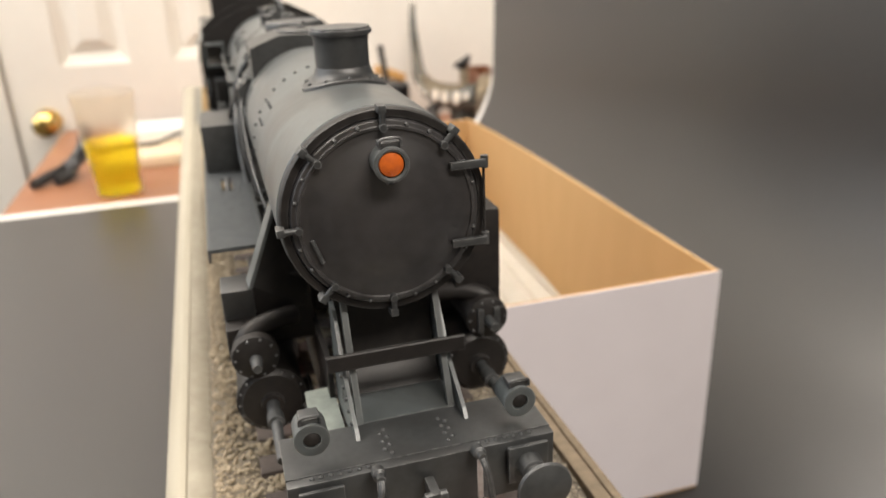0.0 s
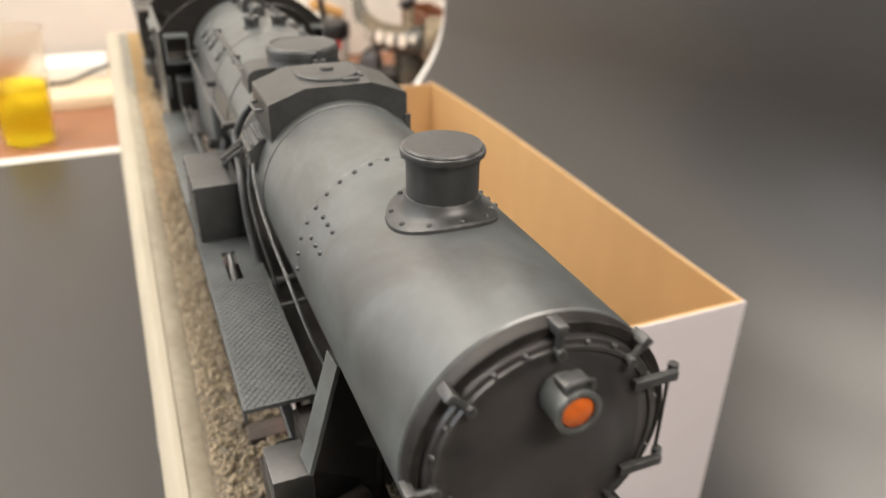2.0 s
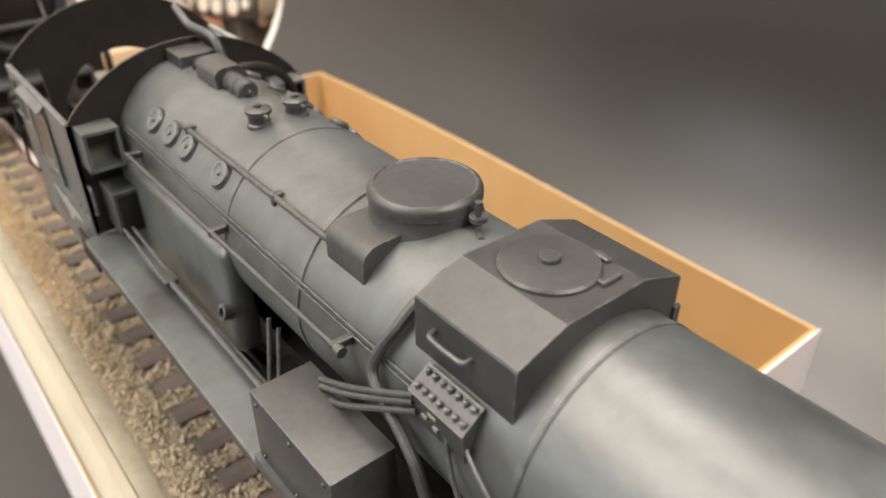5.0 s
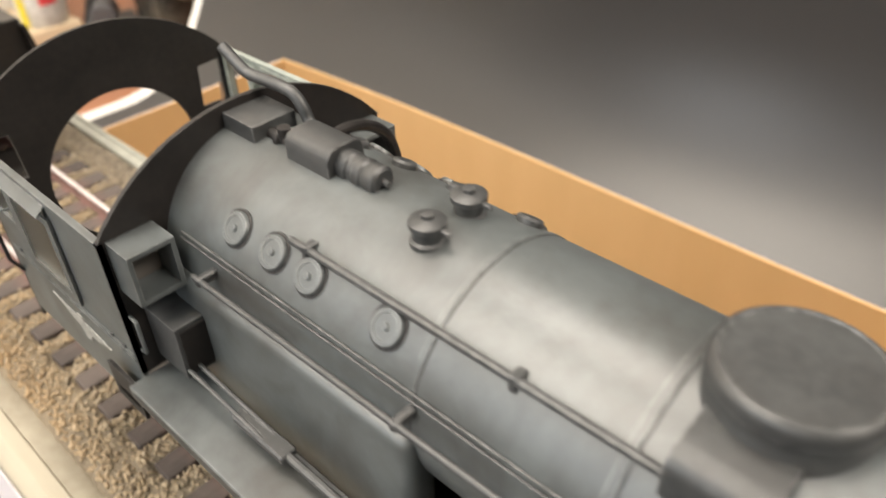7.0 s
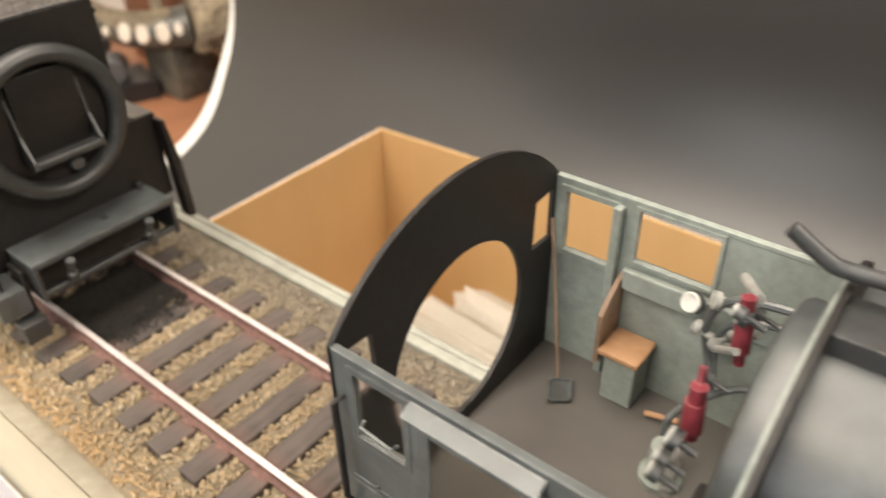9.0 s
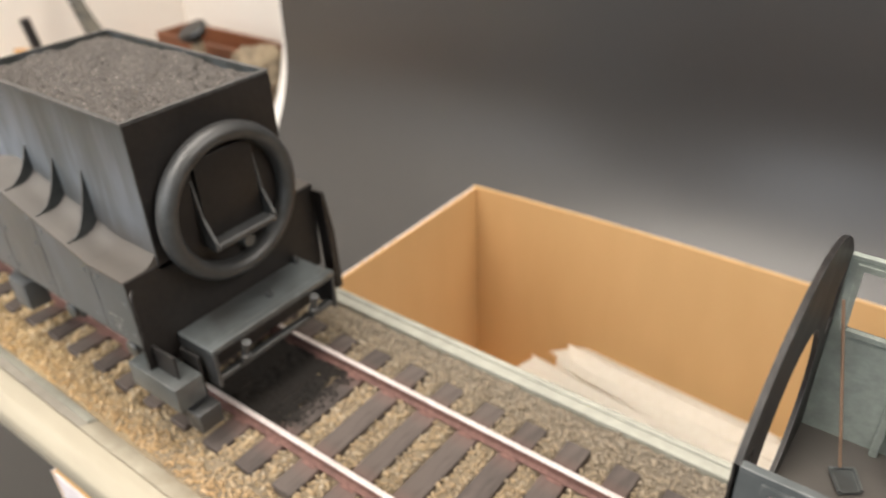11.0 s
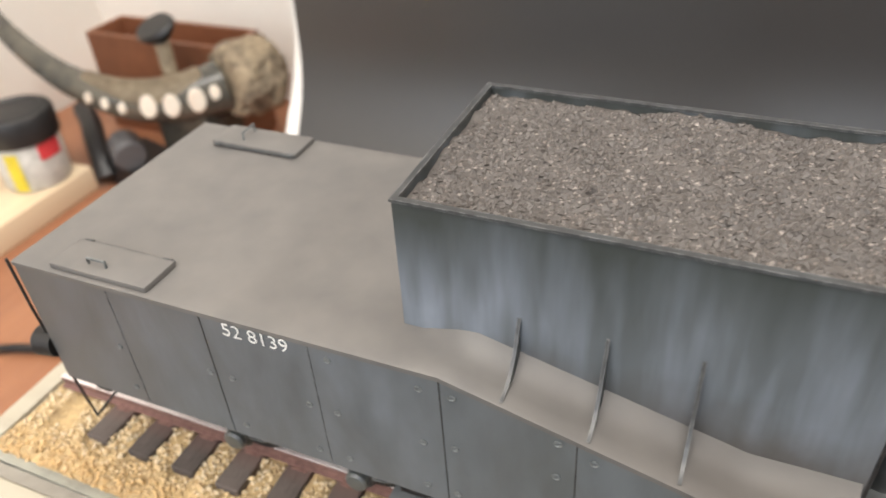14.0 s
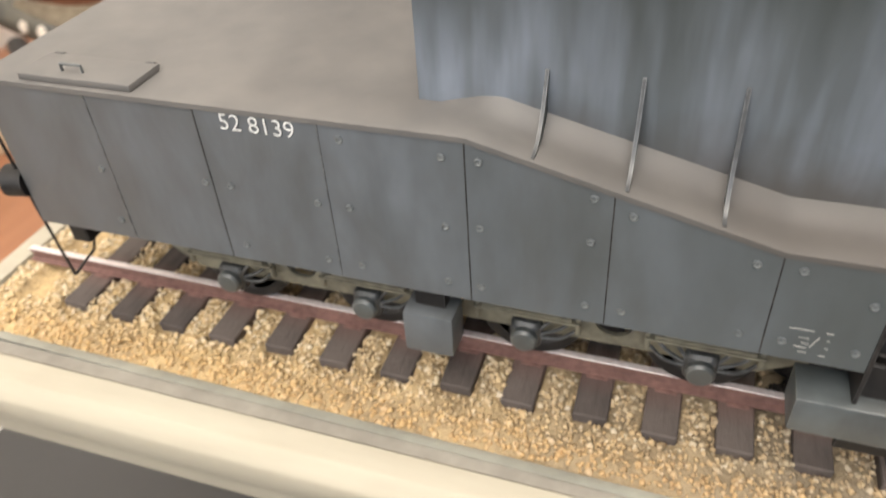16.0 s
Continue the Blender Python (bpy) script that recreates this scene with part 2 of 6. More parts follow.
def toned_along(m, y0, y1, second_tone, most, axis="Y", wander=0.25, scale=40, squash=1.0):
    """A second tone, dirt included, over the base colour that thins out along an axis, from y0 to y1 metres, with a
    wandering edge.
    """
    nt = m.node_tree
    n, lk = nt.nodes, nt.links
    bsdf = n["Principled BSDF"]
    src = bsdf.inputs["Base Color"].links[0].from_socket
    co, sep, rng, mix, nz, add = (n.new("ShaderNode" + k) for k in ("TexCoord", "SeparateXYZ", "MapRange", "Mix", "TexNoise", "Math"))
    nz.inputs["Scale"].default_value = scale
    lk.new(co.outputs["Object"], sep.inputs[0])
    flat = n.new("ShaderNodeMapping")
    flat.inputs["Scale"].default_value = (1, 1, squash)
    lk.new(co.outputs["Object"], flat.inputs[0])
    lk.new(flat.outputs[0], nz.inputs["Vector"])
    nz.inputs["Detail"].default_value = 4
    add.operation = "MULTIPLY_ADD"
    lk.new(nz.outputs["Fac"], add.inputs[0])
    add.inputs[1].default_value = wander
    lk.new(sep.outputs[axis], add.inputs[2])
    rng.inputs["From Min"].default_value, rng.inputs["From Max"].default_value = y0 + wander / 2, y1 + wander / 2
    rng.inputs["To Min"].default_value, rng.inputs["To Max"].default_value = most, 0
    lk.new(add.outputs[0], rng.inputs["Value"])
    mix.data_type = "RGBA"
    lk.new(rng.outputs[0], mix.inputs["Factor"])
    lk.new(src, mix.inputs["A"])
    mix.inputs["B"].default_value = (*second_tone, 1)
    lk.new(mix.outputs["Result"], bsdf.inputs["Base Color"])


def oversprayed(m, at, near, far, tint, most):
    """Rail paint drifted on to the ties on both sides of each rail, from near to far metres off."""
    nt = m.node_tree
    n, lk = nt.nodes, nt.links
    bsdf = n["Principled BSDF"]
    src = bsdf.inputs["Base Color"].links[0].from_socket
    co, sep, mirror, off, gap, rng, mix = (n.new("ShaderNode" + k) for k in ("TexCoord", "SeparateXYZ", "Math", "Math", "Math", "MapRange", "Mix"))
    mirror.operation, off.operation, gap.operation = "ABSOLUTE", "SUBTRACT", "ABSOLUTE"
    off.inputs[1].default_value = at
    lk.new(co.outputs["Object"], sep.inputs[0])
    lk.new(sep.outputs["X"], mirror.inputs[0])
    lk.new(mirror.outputs[0], off.inputs[0])
    lk.new(off.outputs[0], gap.inputs[0])
    rng.inputs["From Min"].default_value, rng.inputs["From Max"].default_value = near, far
    rng.inputs["To Min"].default_value, rng.inputs["To Max"].default_value = most, 0
    lk.new(gap.outputs[0], rng.inputs["Value"])
    mix.data_type = "RGBA"
    lk.new(rng.outputs[0], mix.inputs["Factor"])
    lk.new(src, mix.inputs["A"])
    mix.inputs["B"].default_value = (*tint, 1)
    lk.new(mix.outputs["Result"], bsdf.inputs["Base Color"])


def flecked(m, stops, amount):
    """A colour of its own for each loose stone, laid over the shared tone."""
    nt = m.node_tree
    n, lk = nt.nodes, nt.links
    bsdf = n["Principled BSDF"]
    src = bsdf.inputs["Base Color"].links[0].from_socket
    geo, ramp, mix = (n.new("ShaderNode" + k) for k in ("NewGeometry", "ValToRGB", "Mix"))
    els = ramp.color_ramp.elements
    while len(els) < len(stops):
        els.new(0.5)
    for e, (at, c) in zip(els, stops):
        e.position, e.color = at, (*c, 1)
    lk.new(geo.outputs["Random Per Island"], ramp.inputs[0])
    mix.data_type = "RGBA"
    mix.inputs["Factor"].default_value = amount
    lk.new(src, mix.inputs["A"])
    lk.new(ramp.outputs[0], mix.inputs["B"])
    lk.new(mix.outputs["Result"], bsdf.inputs["Base Color"])


STONES = [(0.0, (0.09, 0.075, 0.06)), (0.10, (0.26, 0.20, 0.13)), (0.28, (0.58, 0.38, 0.17)), (0.55, (0.68, 0.47, 0.22)), (0.8, (0.70, 0.60, 0.43)), (1.0, (0.80, 0.74, 0.62))]
toned_along(paint_bunker, 0.112, 0.086, (0.036, 0.041, 0.037), 0.95, "Z", 0.046, 75, 0.22)
toned_along(paint_bunker, 0.066, 0.082, (0.070, 0.060, 0.050), 0.8, "Z", 0.024, 60)
# tank top browner and darker towards its front
toned_along(dust_top, 0.585, 0.66, (0.075, 0.064, 0.055), 0.6, "Y", 0.05, 40)
# tank sides darker and greener towards the front
toned_along(paint_tender, 0.58, 0.68, (0.060, 0.068, 0.064), 0.68, "Y", 0.07, 36)
toned_along(paint_tender, 0.79, 0.72, (0.105, 0.098, 0.092), 0.6, "Y", 0.05, 60, 0.3)
toned_along(ballast_mat, -0.036, -0.047, (0.70, 0.61, 0.44), 0.65, "X", 0.012, 90)
# stones: darker ahead of the tender, greyer at the front, darker to the right
toned_along(ballast_mat, 0.58, 0.74, (0.34, 0.262, 0.175), 0.72, "Y", 0.14, 45)
flecked(ballast_mat, STONES, 0.36)
toned_along(ballast_mat, 0.46, 0.66, (0.20, 0.148, 0.10), 0.45, "Y", 0.10, 60)
toned_along(ballast_mat, -0.052, -0.041, (0.50, 0.31, 0.14), 0.5, "X", 0.014, 80)
toned_along(ballast_mat, 0.28, 0.44, (0.41, 0.355, 0.265), 0.75, "Y", 0.1, 40)
toned_along(ballast_mat, 0.050, 0.012, (0.235, 0.205, 0.165), 0.75, "X", 0.02, 60)
oversprayed(tie_wood, 0.0215, 0.002, 0.0095, (0.20, 0.115, 0.098), 0.5)
# bed: greyer at the front, darker ahead of the tender and to the right
toned_along(bed_mat, 0.28, 0.44, (0.26, 0.225, 0.165), 0.8, "Y", 0.1, 40)
toned_along(bed_mat, 0.56, 0.74, (0.15, 0.128, 0.10), 0.75, "Y", 0.12)
toned_along(bed_mat, 0.050, 0.012, (0.13, 0.112, 0.09), 0.75, "X", 0.02, 60)


def glassy(name, colour, rough, ior):
    m = bpy.data.materials.new(name)
    m.use_nodes = True
    b = m.node_tree.nodes["Principled BSDF"]
    b.inputs["Base Color"].default_value = (*colour, 1)
    b.inputs["Roughness"].default_value = rough
    b.inputs["Transmission Weight"].default_value = 1.0
    b.inputs["IOR"].default_value = ior
    return m


cup_plastic = glassy("frosted_clear_plastic", (0.95, 0.92, 0.86), 0.4, 1.06)
beer = glassy("yellow_drink", (1.0, 0.86, 0.06), 0.15, 1.05)
beer.node_tree.nodes["Principled BSDF"].inputs["Transmission Weight"].default_value = 0.8
window_film = glassy("hazy_clear_film", (0.80, 0.77, 0.72), 0.3, 1.05)

# ---- mesh helpers: all measures in millimetres ----
MM = 0.001


def part(name, bm, mat, parent=None, label="", smooth=35.0, at=None):
    """Link a bmesh, in millimetres, as one mesh object under a thing or a part."""
    me = bpy.data.meshes.new(name)
    bmesh.ops.recalc_face_normals(bm, faces=bm.faces)
    bmesh.ops.scale(bm, vec=(MM, MM, MM), verts=bm.verts)
    bm.to_mesh(me)
    bm.free()
    me.materials.append(mat)
    if smooth:
        me.shade_smooth()
        me.set_sharp_from_angle(angle=radians(smooth))
    return place(name, me, parent, label, at)


def place(name, me, parent=None, label="", at=None, turn=None):
    ob = new(name, me)
    m = Matrix.Translation([c * MM for c in at]) if at is not None else Matrix()
    if turn is not None:
        m = m @ turn
    if parent is not None:
        ob.parent = parent
        ob.matrix_parent_inverse = world_of(parent).inverted()
    ob.matrix_basis = m
    if label:
        ob["label"] = label
    return ob


def world_of(ob):
    m = ob.matrix_basis.copy()
    while ob.parent is not None:
        m = ob.parent.matrix_basis @ ob.matrix_parent_inverse @ m if ob.parent is not None else m
        ob = ob.parent
    return m


def thing(name, at, label, category, group=""):
    ob = new(name)
    ob.empty_display_size = 0.01
    ob.matrix_basis = Matrix.Translation([c * MM for c in at])
    return tagged(ob, label, category, group)


def bm_new():
    return bmesh.new()


def box(bm, lo, hi, bevel=0.0, seg=1):
    v = bmesh.ops.create_cube(bm, size=1)["verts"]
    c = [(a + b) / 2 for a, b in zip(lo, hi)]
    s = [abs(b - a) for a, b in zip(lo, hi)]
    for p in v:
        p.co = Vector((c[0] + p.co.x * s[0], c[1] + p.co.y * s[1], c[2] + p.co.z * s[2]))
    if bevel:
        es = list({e for p in v for e in p.link_edges})
        bmesh.ops.bevel(bm, geom=es, offset=bevel, segments=seg, affect="EDGES", profile=0.6)
    return bm


def frame_of(axis):
    axis = Vector(axis).normalized()
    up = Vector((0, 0, 1)) if abs(axis.z) < 0.9 else Vector((1, 0, 0))
    u = axis.cross(up).normalized()
    return u, axis.cross(u).normalized(), axis


def lathe(bm, profile, origin, axis, seg=32):
    """profile: (radius, distance along the axis), from one end to the other."""
    u, v, w = frame_of(axis)
    o = Vector(origin)
    rings = []
    for r, d in profile:
        if r < 1e-6:
            rings.append([bm.verts.new(o + w * d)])
        else:
            rings.append([bm.verts.new(o + w * d + (u * math.cos(a) + v * math.sin(a)) * r) for a in (2 * math.pi * k / seg for k in range(seg))])
    for a, b in zip(rings, rings[1:]):
        if len(a) == 1 and len(b) == 1:
            continue
        for k in range(seg):
            j = (k + 1) % seg
            if len(a) == 1:
                bm.faces.new((a[0], b[k], b[j]))
            elif len(b) == 1:
                bm.faces.new((a[k], b[0], a[j]))
            else:
                bm.faces.new((a[k], b[k], b[j], a[j]))
    for ring, flip in ((rings[0], False), (rings[-1], True)):
        if len(ring) > 1:
            bm.faces.new(ring if flip else ring[::-1])
    return bm


def rod(bm, p, q, r, r2=None, seg=10):
    p, q = Vector(p), Vector(q)
    return lathe(bm, [(r, 0), (r2 or r, (q - p).length)], p, q - p, seg)


def smooth_path(pts, steps=6):
    pts = [Vector(p) for p in pts]
    out = []
    for i in range(len(pts) - 1):
        a, b, c, d = pts[max(i - 1, 0)], pts[i], pts[i + 1], pts[min(i + 2, len(pts) - 1)]
        for k in range(steps):
            t = k / steps
            out.append(0.5 * (2 * b + (c - a) * t + (2 * a - 5 * b + 4 * c - d) * t * t + (3 * b - a - 3 * c + d) * t ** 3))
    return out + [pts[-1]]


def tube(bm, pts, r, seg=8, curve=True, radii=None):
    pts = smooth_path(pts) if curve else [Vector(p) for p in pts]
    rings, u = [], None
    for i, p in enumerate(pts):
        t = (pts[min(i + 1, len(pts) - 1)] - pts[max(i - 1, 0)]).normalized()
        if u is None:
            u = frame_of(t)[0]
        u = (u - t * u.dot(t)).normalized()
        v = t.cross(u)
        rr = radii(i / (len(pts) - 1)) if radii else r
        rings.append([bm.verts.new(p + (u * math.cos(a) + v * math.sin(a)) * rr) for a in (2 * math.pi * k / seg for k in range(seg))])
    for a, b in zip(rings, rings[1:]):
        for k in range(seg):
            bm.faces.new((a[k], b[k], b[(k + 1) % seg], a[(k + 1) % seg]))
    bm.faces.new(rings[0][::-1])
    bm.faces.new(rings[-1])
    return bm


def prism(bm, outline, lo, hi, axis="y"):
    """An outline of 2D points pushed from lo to hi along an axis (y: points are x, z; x: y, z; z: x, y)."""
    def at(p, d):
        return {"y": (p[0], d, p[1]), "x": (d, p[0], p[1]), "z": (p[0], p[1], d)}[axis]
    a = [bm.verts.new(at(p, lo)) for p in outline]
    b = [bm.verts.new(at(p, hi)) for p in outline]
    n = len(outline)
    bm.faces.new(a)
    bm.faces.new(b[::-1])
    for k in range(n):
        bm.faces.new((a[k], b[k], b[(k + 1) % n], a[(k + 1) % n]))
    return bm


def pierced(bm, outer, holes, lo, hi, axis="y"):
    """A plate with holes: outlines of 2D points, pushed from lo to hi."""
    def at(p, d):
        return {"y": (p[0], d, p[1]), "x": (d, p[0], p[1]), "z": (p[0], p[1], d)}[axis]
    edges = []
    for loop in [outer, *holes]:
        vs = [bm.verts.new(at(p, lo)) for p in loop]
        edges += [bm.edges.new((vs[k], vs[(k + 1) % len(vs)])) for k in range(len(vs))]
    got = bmesh.ops.triangle_fill(bm, edges=edges, use_beauty=True, use_dissolve=False)
    faces = [g for g in got["geom"] if isinstance(g, bmesh.types.BMFace)]
    ext = bmesh.ops.extrude_face_region(bm, geom=faces)
    d = Vector(at((0, 0), hi - lo))
    bmesh.ops.translate(bm, vec=d, verts=[g for g in ext["geom"] if isinstance(g, bmesh.types.BMVert)])
    return bm


def rect(x0, z0, x1, z1):
    return [(x0, z0), (x1, z0), (x1, z1), (x0, z1)]


def disc(cx, cz, r, n=40):
    return [(cx + r * math.cos(2 * math.pi * k / n), cz + r * math.sin(2 * math.pi * k / n)) for k in range(n)]


def mesh_of(name, bm, mat, smooth=35.0):
    me = bpy.data.meshes.new(name)
    bmesh.ops.recalc_face_normals(bm, faces=bm.faces)
    bmesh.ops.scale(bm, vec=(MM, MM, MM), verts=bm.verts)
    bm.to_mesh(me)
    bm.free()
    me.materials.append(mat)
    if smooth:
        me.shade_smooth()
        me.set_sharp_from_angle(angle=radians(smooth))
    return me

# ---- the room ----
def setting(name, lo, hi, mat, label, category):
    return tagged(part(name, box(bm_new(), lo, hi), mat, smooth=0), label, category, kind="structure")


setting("floor", (-2000, -2000, -1110), (2300, 1720, -1090), carpet, "brown carpet floor of the room", "floor")
setting("ceiling", (-2000, -2000, 1400), (2300, 1720, 1420), wall_mat, "plain white painted ceiling", "ceiling")
setting("wall_north", (-2000, 1640, -1090), (60, 1720, 1400), wall_mat, "warm white painted wall behind the workbench", "wall")
setting("wall_recess", (22, 1400, -1090), (60, 1640, 1400), wall_mat, "warm white painted wall corner beside the door", "wall")
setting("wall_northeast", (60, 1400, -1090), (2300, 1440, 1400), wall_mat, "warm white painted wall behind the workbench", "wall")
setting("wall_return", (560, 1010, -1090), (600, 1400, 1400), wall_mat, "warm white painted wall return behind the backdrop card", "wall")
# unseen walls that close the room, kept dark to lower the fill light
setting("wall_south", (-2000, -2020, -1090), (2300, -2000, 1400), far_wall_mat, "unseen dull olive wall, dark to cut bounced light", "wall")
setting("wall_east", (2300, -2000, -1090), (2320, 1720, 1400), far_wall_mat, "unseen dull olive wall, dark to cut bounced light", "wall")
setting("wall_west", (-2020, -2000, -1090), (-2000, 1720, 1400), far_wall_mat, "unseen dull olive wall, dark to cut bounced light", "wall")

door = new("door_1")
door.matrix_basis = Matrix.Translation((-0.45, 1.6, -1.09))
tagged(door, "white six-panel interior door with raised panels", "door", kind="structure")
DX0, DX1 = -448, 20


def door_leaf():
    bm = bm_new()
    holes = [rect(DX0 + 105, -62, DX0 + 245, 520), rect(DX0 + 330, -62, DX0 + 455, 520), rect(DX0 + 105, -950, DX0 + 245, -230), rect(DX0 + 330, -950, DX0 + 455, -230),
             rect(DX0 + 105, 620, DX0 + 245, 880), rect(DX0 + 330, 620, DX0 + 455, 880)]
    pierced(bm, rect(DX0, -1088, DX1, 950), holes, 1600, 1632)
    part("leaf", bm, door_mat, door, smooth=0)
    for h in holes:
        (x0, z0), (x1, z1) = h[0], h[2]
        b = bm_new()
        w = [(x0, z0, 1612), (x1, z0, 1612), (x1, z1, 1612), (x0, z1, 1612)]
        i1 = [(x0 + 22, z0 + 22, 1622), (x1 - 22, z0 + 22, 1622), (x1 - 22, z1 - 22, 1622), (x0 + 22, z1 - 22, 1622)]
        i2 = [(x0 + 50, z0 + 50, 1606), (x1 - 50, z0 + 50, 1606), (x1 - 50, z1 - 50, 1606), (x0 + 50, z1 - 50, 1606)]
        rings = [[b.verts.new((x, y, z)) for x, z, y in ring] for ring in (w, i1, i2)]
        for r0, r1 in zip(rings, rings[1:]):
            for k in range(4):
                b.faces.new((r0[k], r0[(k + 1) % 4], r1[(k + 1) % 4], r1[k]))
        b.faces.new(rings[2])
        part("panel", b, door_mat, door, smooth=0)
    part("knob", lathe(bm_new(), [(25, 0), (27, -3), (25, -6), (10, -9), (8, -22), (13, -25), (22, -32), (25.5, -42), (24, -52), (16, -59), (0, -61)], (DX0 + 62, 1600, -172), (0, 1, 0), 32),
         brass, door, "polished brass round door knob")


door_leaf()
for nm, lo, hi in (("trim_left", (DX0 - 90, 1588, -1090), (DX0 - 6, 1640, 1010)), ("trim_top", (DX0 - 90, 1588, 1010), (DX1, 1640, 1090))):
    tagged(part("trim", box(bm_new(), lo, hi, 6, 2), door_mat), "white painted door casing", "trim", kind="structure")

# ---- the workbench and the backdrop ----
bench = thing("workbench", (0, 400, -1090), "reddish-brown wooden workbench under the black backdrop card", "table")
part("tabletop", prism(bm_new(), [(-357, -900), (1150, -900), (1150, 1005), (556, 1005), (556, 1394), (18, 1394), (18, 1580), (-357, 1580)], -222, -192.5, "z"), table_wood, bench)
for x in (-320, 1110):
    for y in (-860, 960):
        part("leg", box(bm_new(), (x - 30, y - 30, -1090), (x + 30, y + 30, -222), 3), table_wood, bench)


def sweep_profile(y):
    """x, z along the card at y: it bends more softly towards its near end."""
    R = 155 + 0.085 * min(max(960 - y, 0), 960)
    x0 = 240 - 0.03 * min(max(960 - y, 0), 960)
    pts = [(-640, -190), (-400, -190), (-100, -190), (60, -190), (x0, -190)]
    for k in range(1, 17):
        a = math.pi / 2 * k / 16
        pts.append((x0 + R * math.sin(a), -190 + R * (1 - math.cos(a))))
    for h in (100, 250, 450, 620):
        pts.append((x0 + R + h * 0.03, -190 + R + h))
    return pts


def card_edge(z):
    """The far edge of the black face: further back where the card rises."""
    return 967 + 20 * min(max((z + 188) / 60, 0), 1)


def margin_edge(z):
    return 987 + 13 * min(max((z + 188) / 60, 0), 1) - 11 * min(max((z + 110) / 90, 0), 1)


def card(name, near, far, mat, parent, steps, label=""):
    bm = bm_new()
    grid = []
    ref = sweep_profile(960)
    for k, (_, zr) in enumerate(ref):
        row = []
        for j in range(steps + 1):
            y = near(zr) + (far(zr) - near(zr)) * j / steps
            pts = sweep_profile(y)
            p, a, b = Vector(pts[k]), Vector(pts[max(k - 1, 0)]), Vector(pts[min(k + 1, len(pts) - 1)])
            t = (b - a).normalized()
            back = p + Vector((t.y, -t.x)) * 1.6
            row.append((bm.verts.new((p.x, y, p.y)), bm.verts.new((back.x, y, back.y))))
        grid.append(row)
    n, m = len(grid) - 1, steps
    for k in range(n):
        for j in range(m):
            for i in (0, 1):
                bm.faces.new((grid[k][j][i], grid[k][j + 1][i], grid[k + 1][j + 1][i], grid[k + 1][j][i]))
        for j in (0, m):
            bm.faces.new((grid[k][j][0], grid[k + 1][j][0], grid[k + 1][j][1], grid[k][j][1]))
    for k in (0, n):
        for j in range(m):
            bm.faces.new((grid[k][j][0], grid[k][j + 1][0], grid[k][j + 1][1], grid[k][j][1]))
    return part(name, bm, mat, parent, label, smooth=40)


sweep = thing("backdrop_card", (0, 0, -190), "charcoal black backdrop card curving up from the bench", "backdrop")
card("card", lambda z: -850, card_edge, sheet_mat, sweep, 18)
card("margin", lambda z: card_edge(z) + 0.3, margin_edge, sheet_edge, sweep, 1, "white card margin")

# ---- the cardboard box ----
cbox = thing("cardboard_box", (70, 395, -190), "open cardboard box, white outside and brown inside", "box")
BX1, BY0, BY1, BZ0, BZ1 = 230, 169, 623, -188.5, -33.5
part("base", box(bm_new(), (-70.7, BY0, BZ0), (BX1, BY1, BZ0 + 4)), cardboard, cbox, smooth=0)


def wall_pair(nm, lo, hi, inward):
    """One wall of the box: a brown inner ply and a white outer sheet."""
    ax = 0 if inward[0] else 1
    s = inward[ax]
    lo2, hi2 = list(lo), list(hi)
    lo3, hi3 = list(lo), list(hi)
    if s > 0:
        hi3[ax] = lo[ax] + 0.7
        lo2[ax] = lo[ax] + 0.7
    else:
        lo3[ax] = hi[ax] - 0.7
        hi2[ax] = hi[ax] - 0.7
    w = part("wall", box(bm_new(), lo2, hi2), cardboard, cbox, smooth=0)
    part("outer_sheet", box(bm_new(), lo3, hi3), card_white, w, "white printed outer face", smooth=0)



def bowed_wall():
    """The long far wall, bowed outwards a little between its corners."""
    def strip(x0, x1, z1):
        bm = bm_new()
        rows = []
        for k in range(25):
            y = BY0 + (BY1 - BY0) * k / 24
            d = 5 * math.sin(math.pi * (k / 24) ** 1.6)
            rows.append([bm.verts.new((x + d * (1 if z > 0 else 0.35), y, z1 if z > 0 else BZ0 + 4)) for x, z in ((x0, 0), (x1, 0), (x1, 1), (x0, 1))])
        for p, q in zip(rows, rows[1:]):
            for i in range(4):
                bm.faces.new((p[i], p[(i + 1) % 4], q[(i + 1) % 4], q[i]))
        bm.faces.new(rows[0])
        bm.faces.new(rows[-1])
        return bm
    w = part("wall", strip(BX1 - 2.6, BX1 - 0.7, BZ1), cardboard, cbox, smooth=40)
    part("outer_sheet", strip(BX1 - 0.7, BX1, BZ1 - 0.4), card_white, w, "white printed outer face", smooth=40)


bowed_wall()
wall_pair("w", (-70.8, BY0 + 2.7, BZ0 + 4), (-67.2, BY1 - 2.7, BZ1 - 0.2), (1, 0))
wall_pair("w", (-70.7, BY0, BZ0 + 4), (BX1 - 2.7, BY0 + 2.6, BZ1 - 0.5), (0, 1))
wall_pair("w", (-70.7, BY1 - 2.6, BZ0 + 4), (BX1 - 2.7, BY1, BZ1 - 0.5), (0, -1))

part("front_sheet", box(bm_new(), (-70.9, BY0 - 0.8, BZ0 + 2), (BX1 + 0.1, BY0 - 0.06, BZ1 + 0.1)), card_white, cbox, "white printed front face", smooth=0)


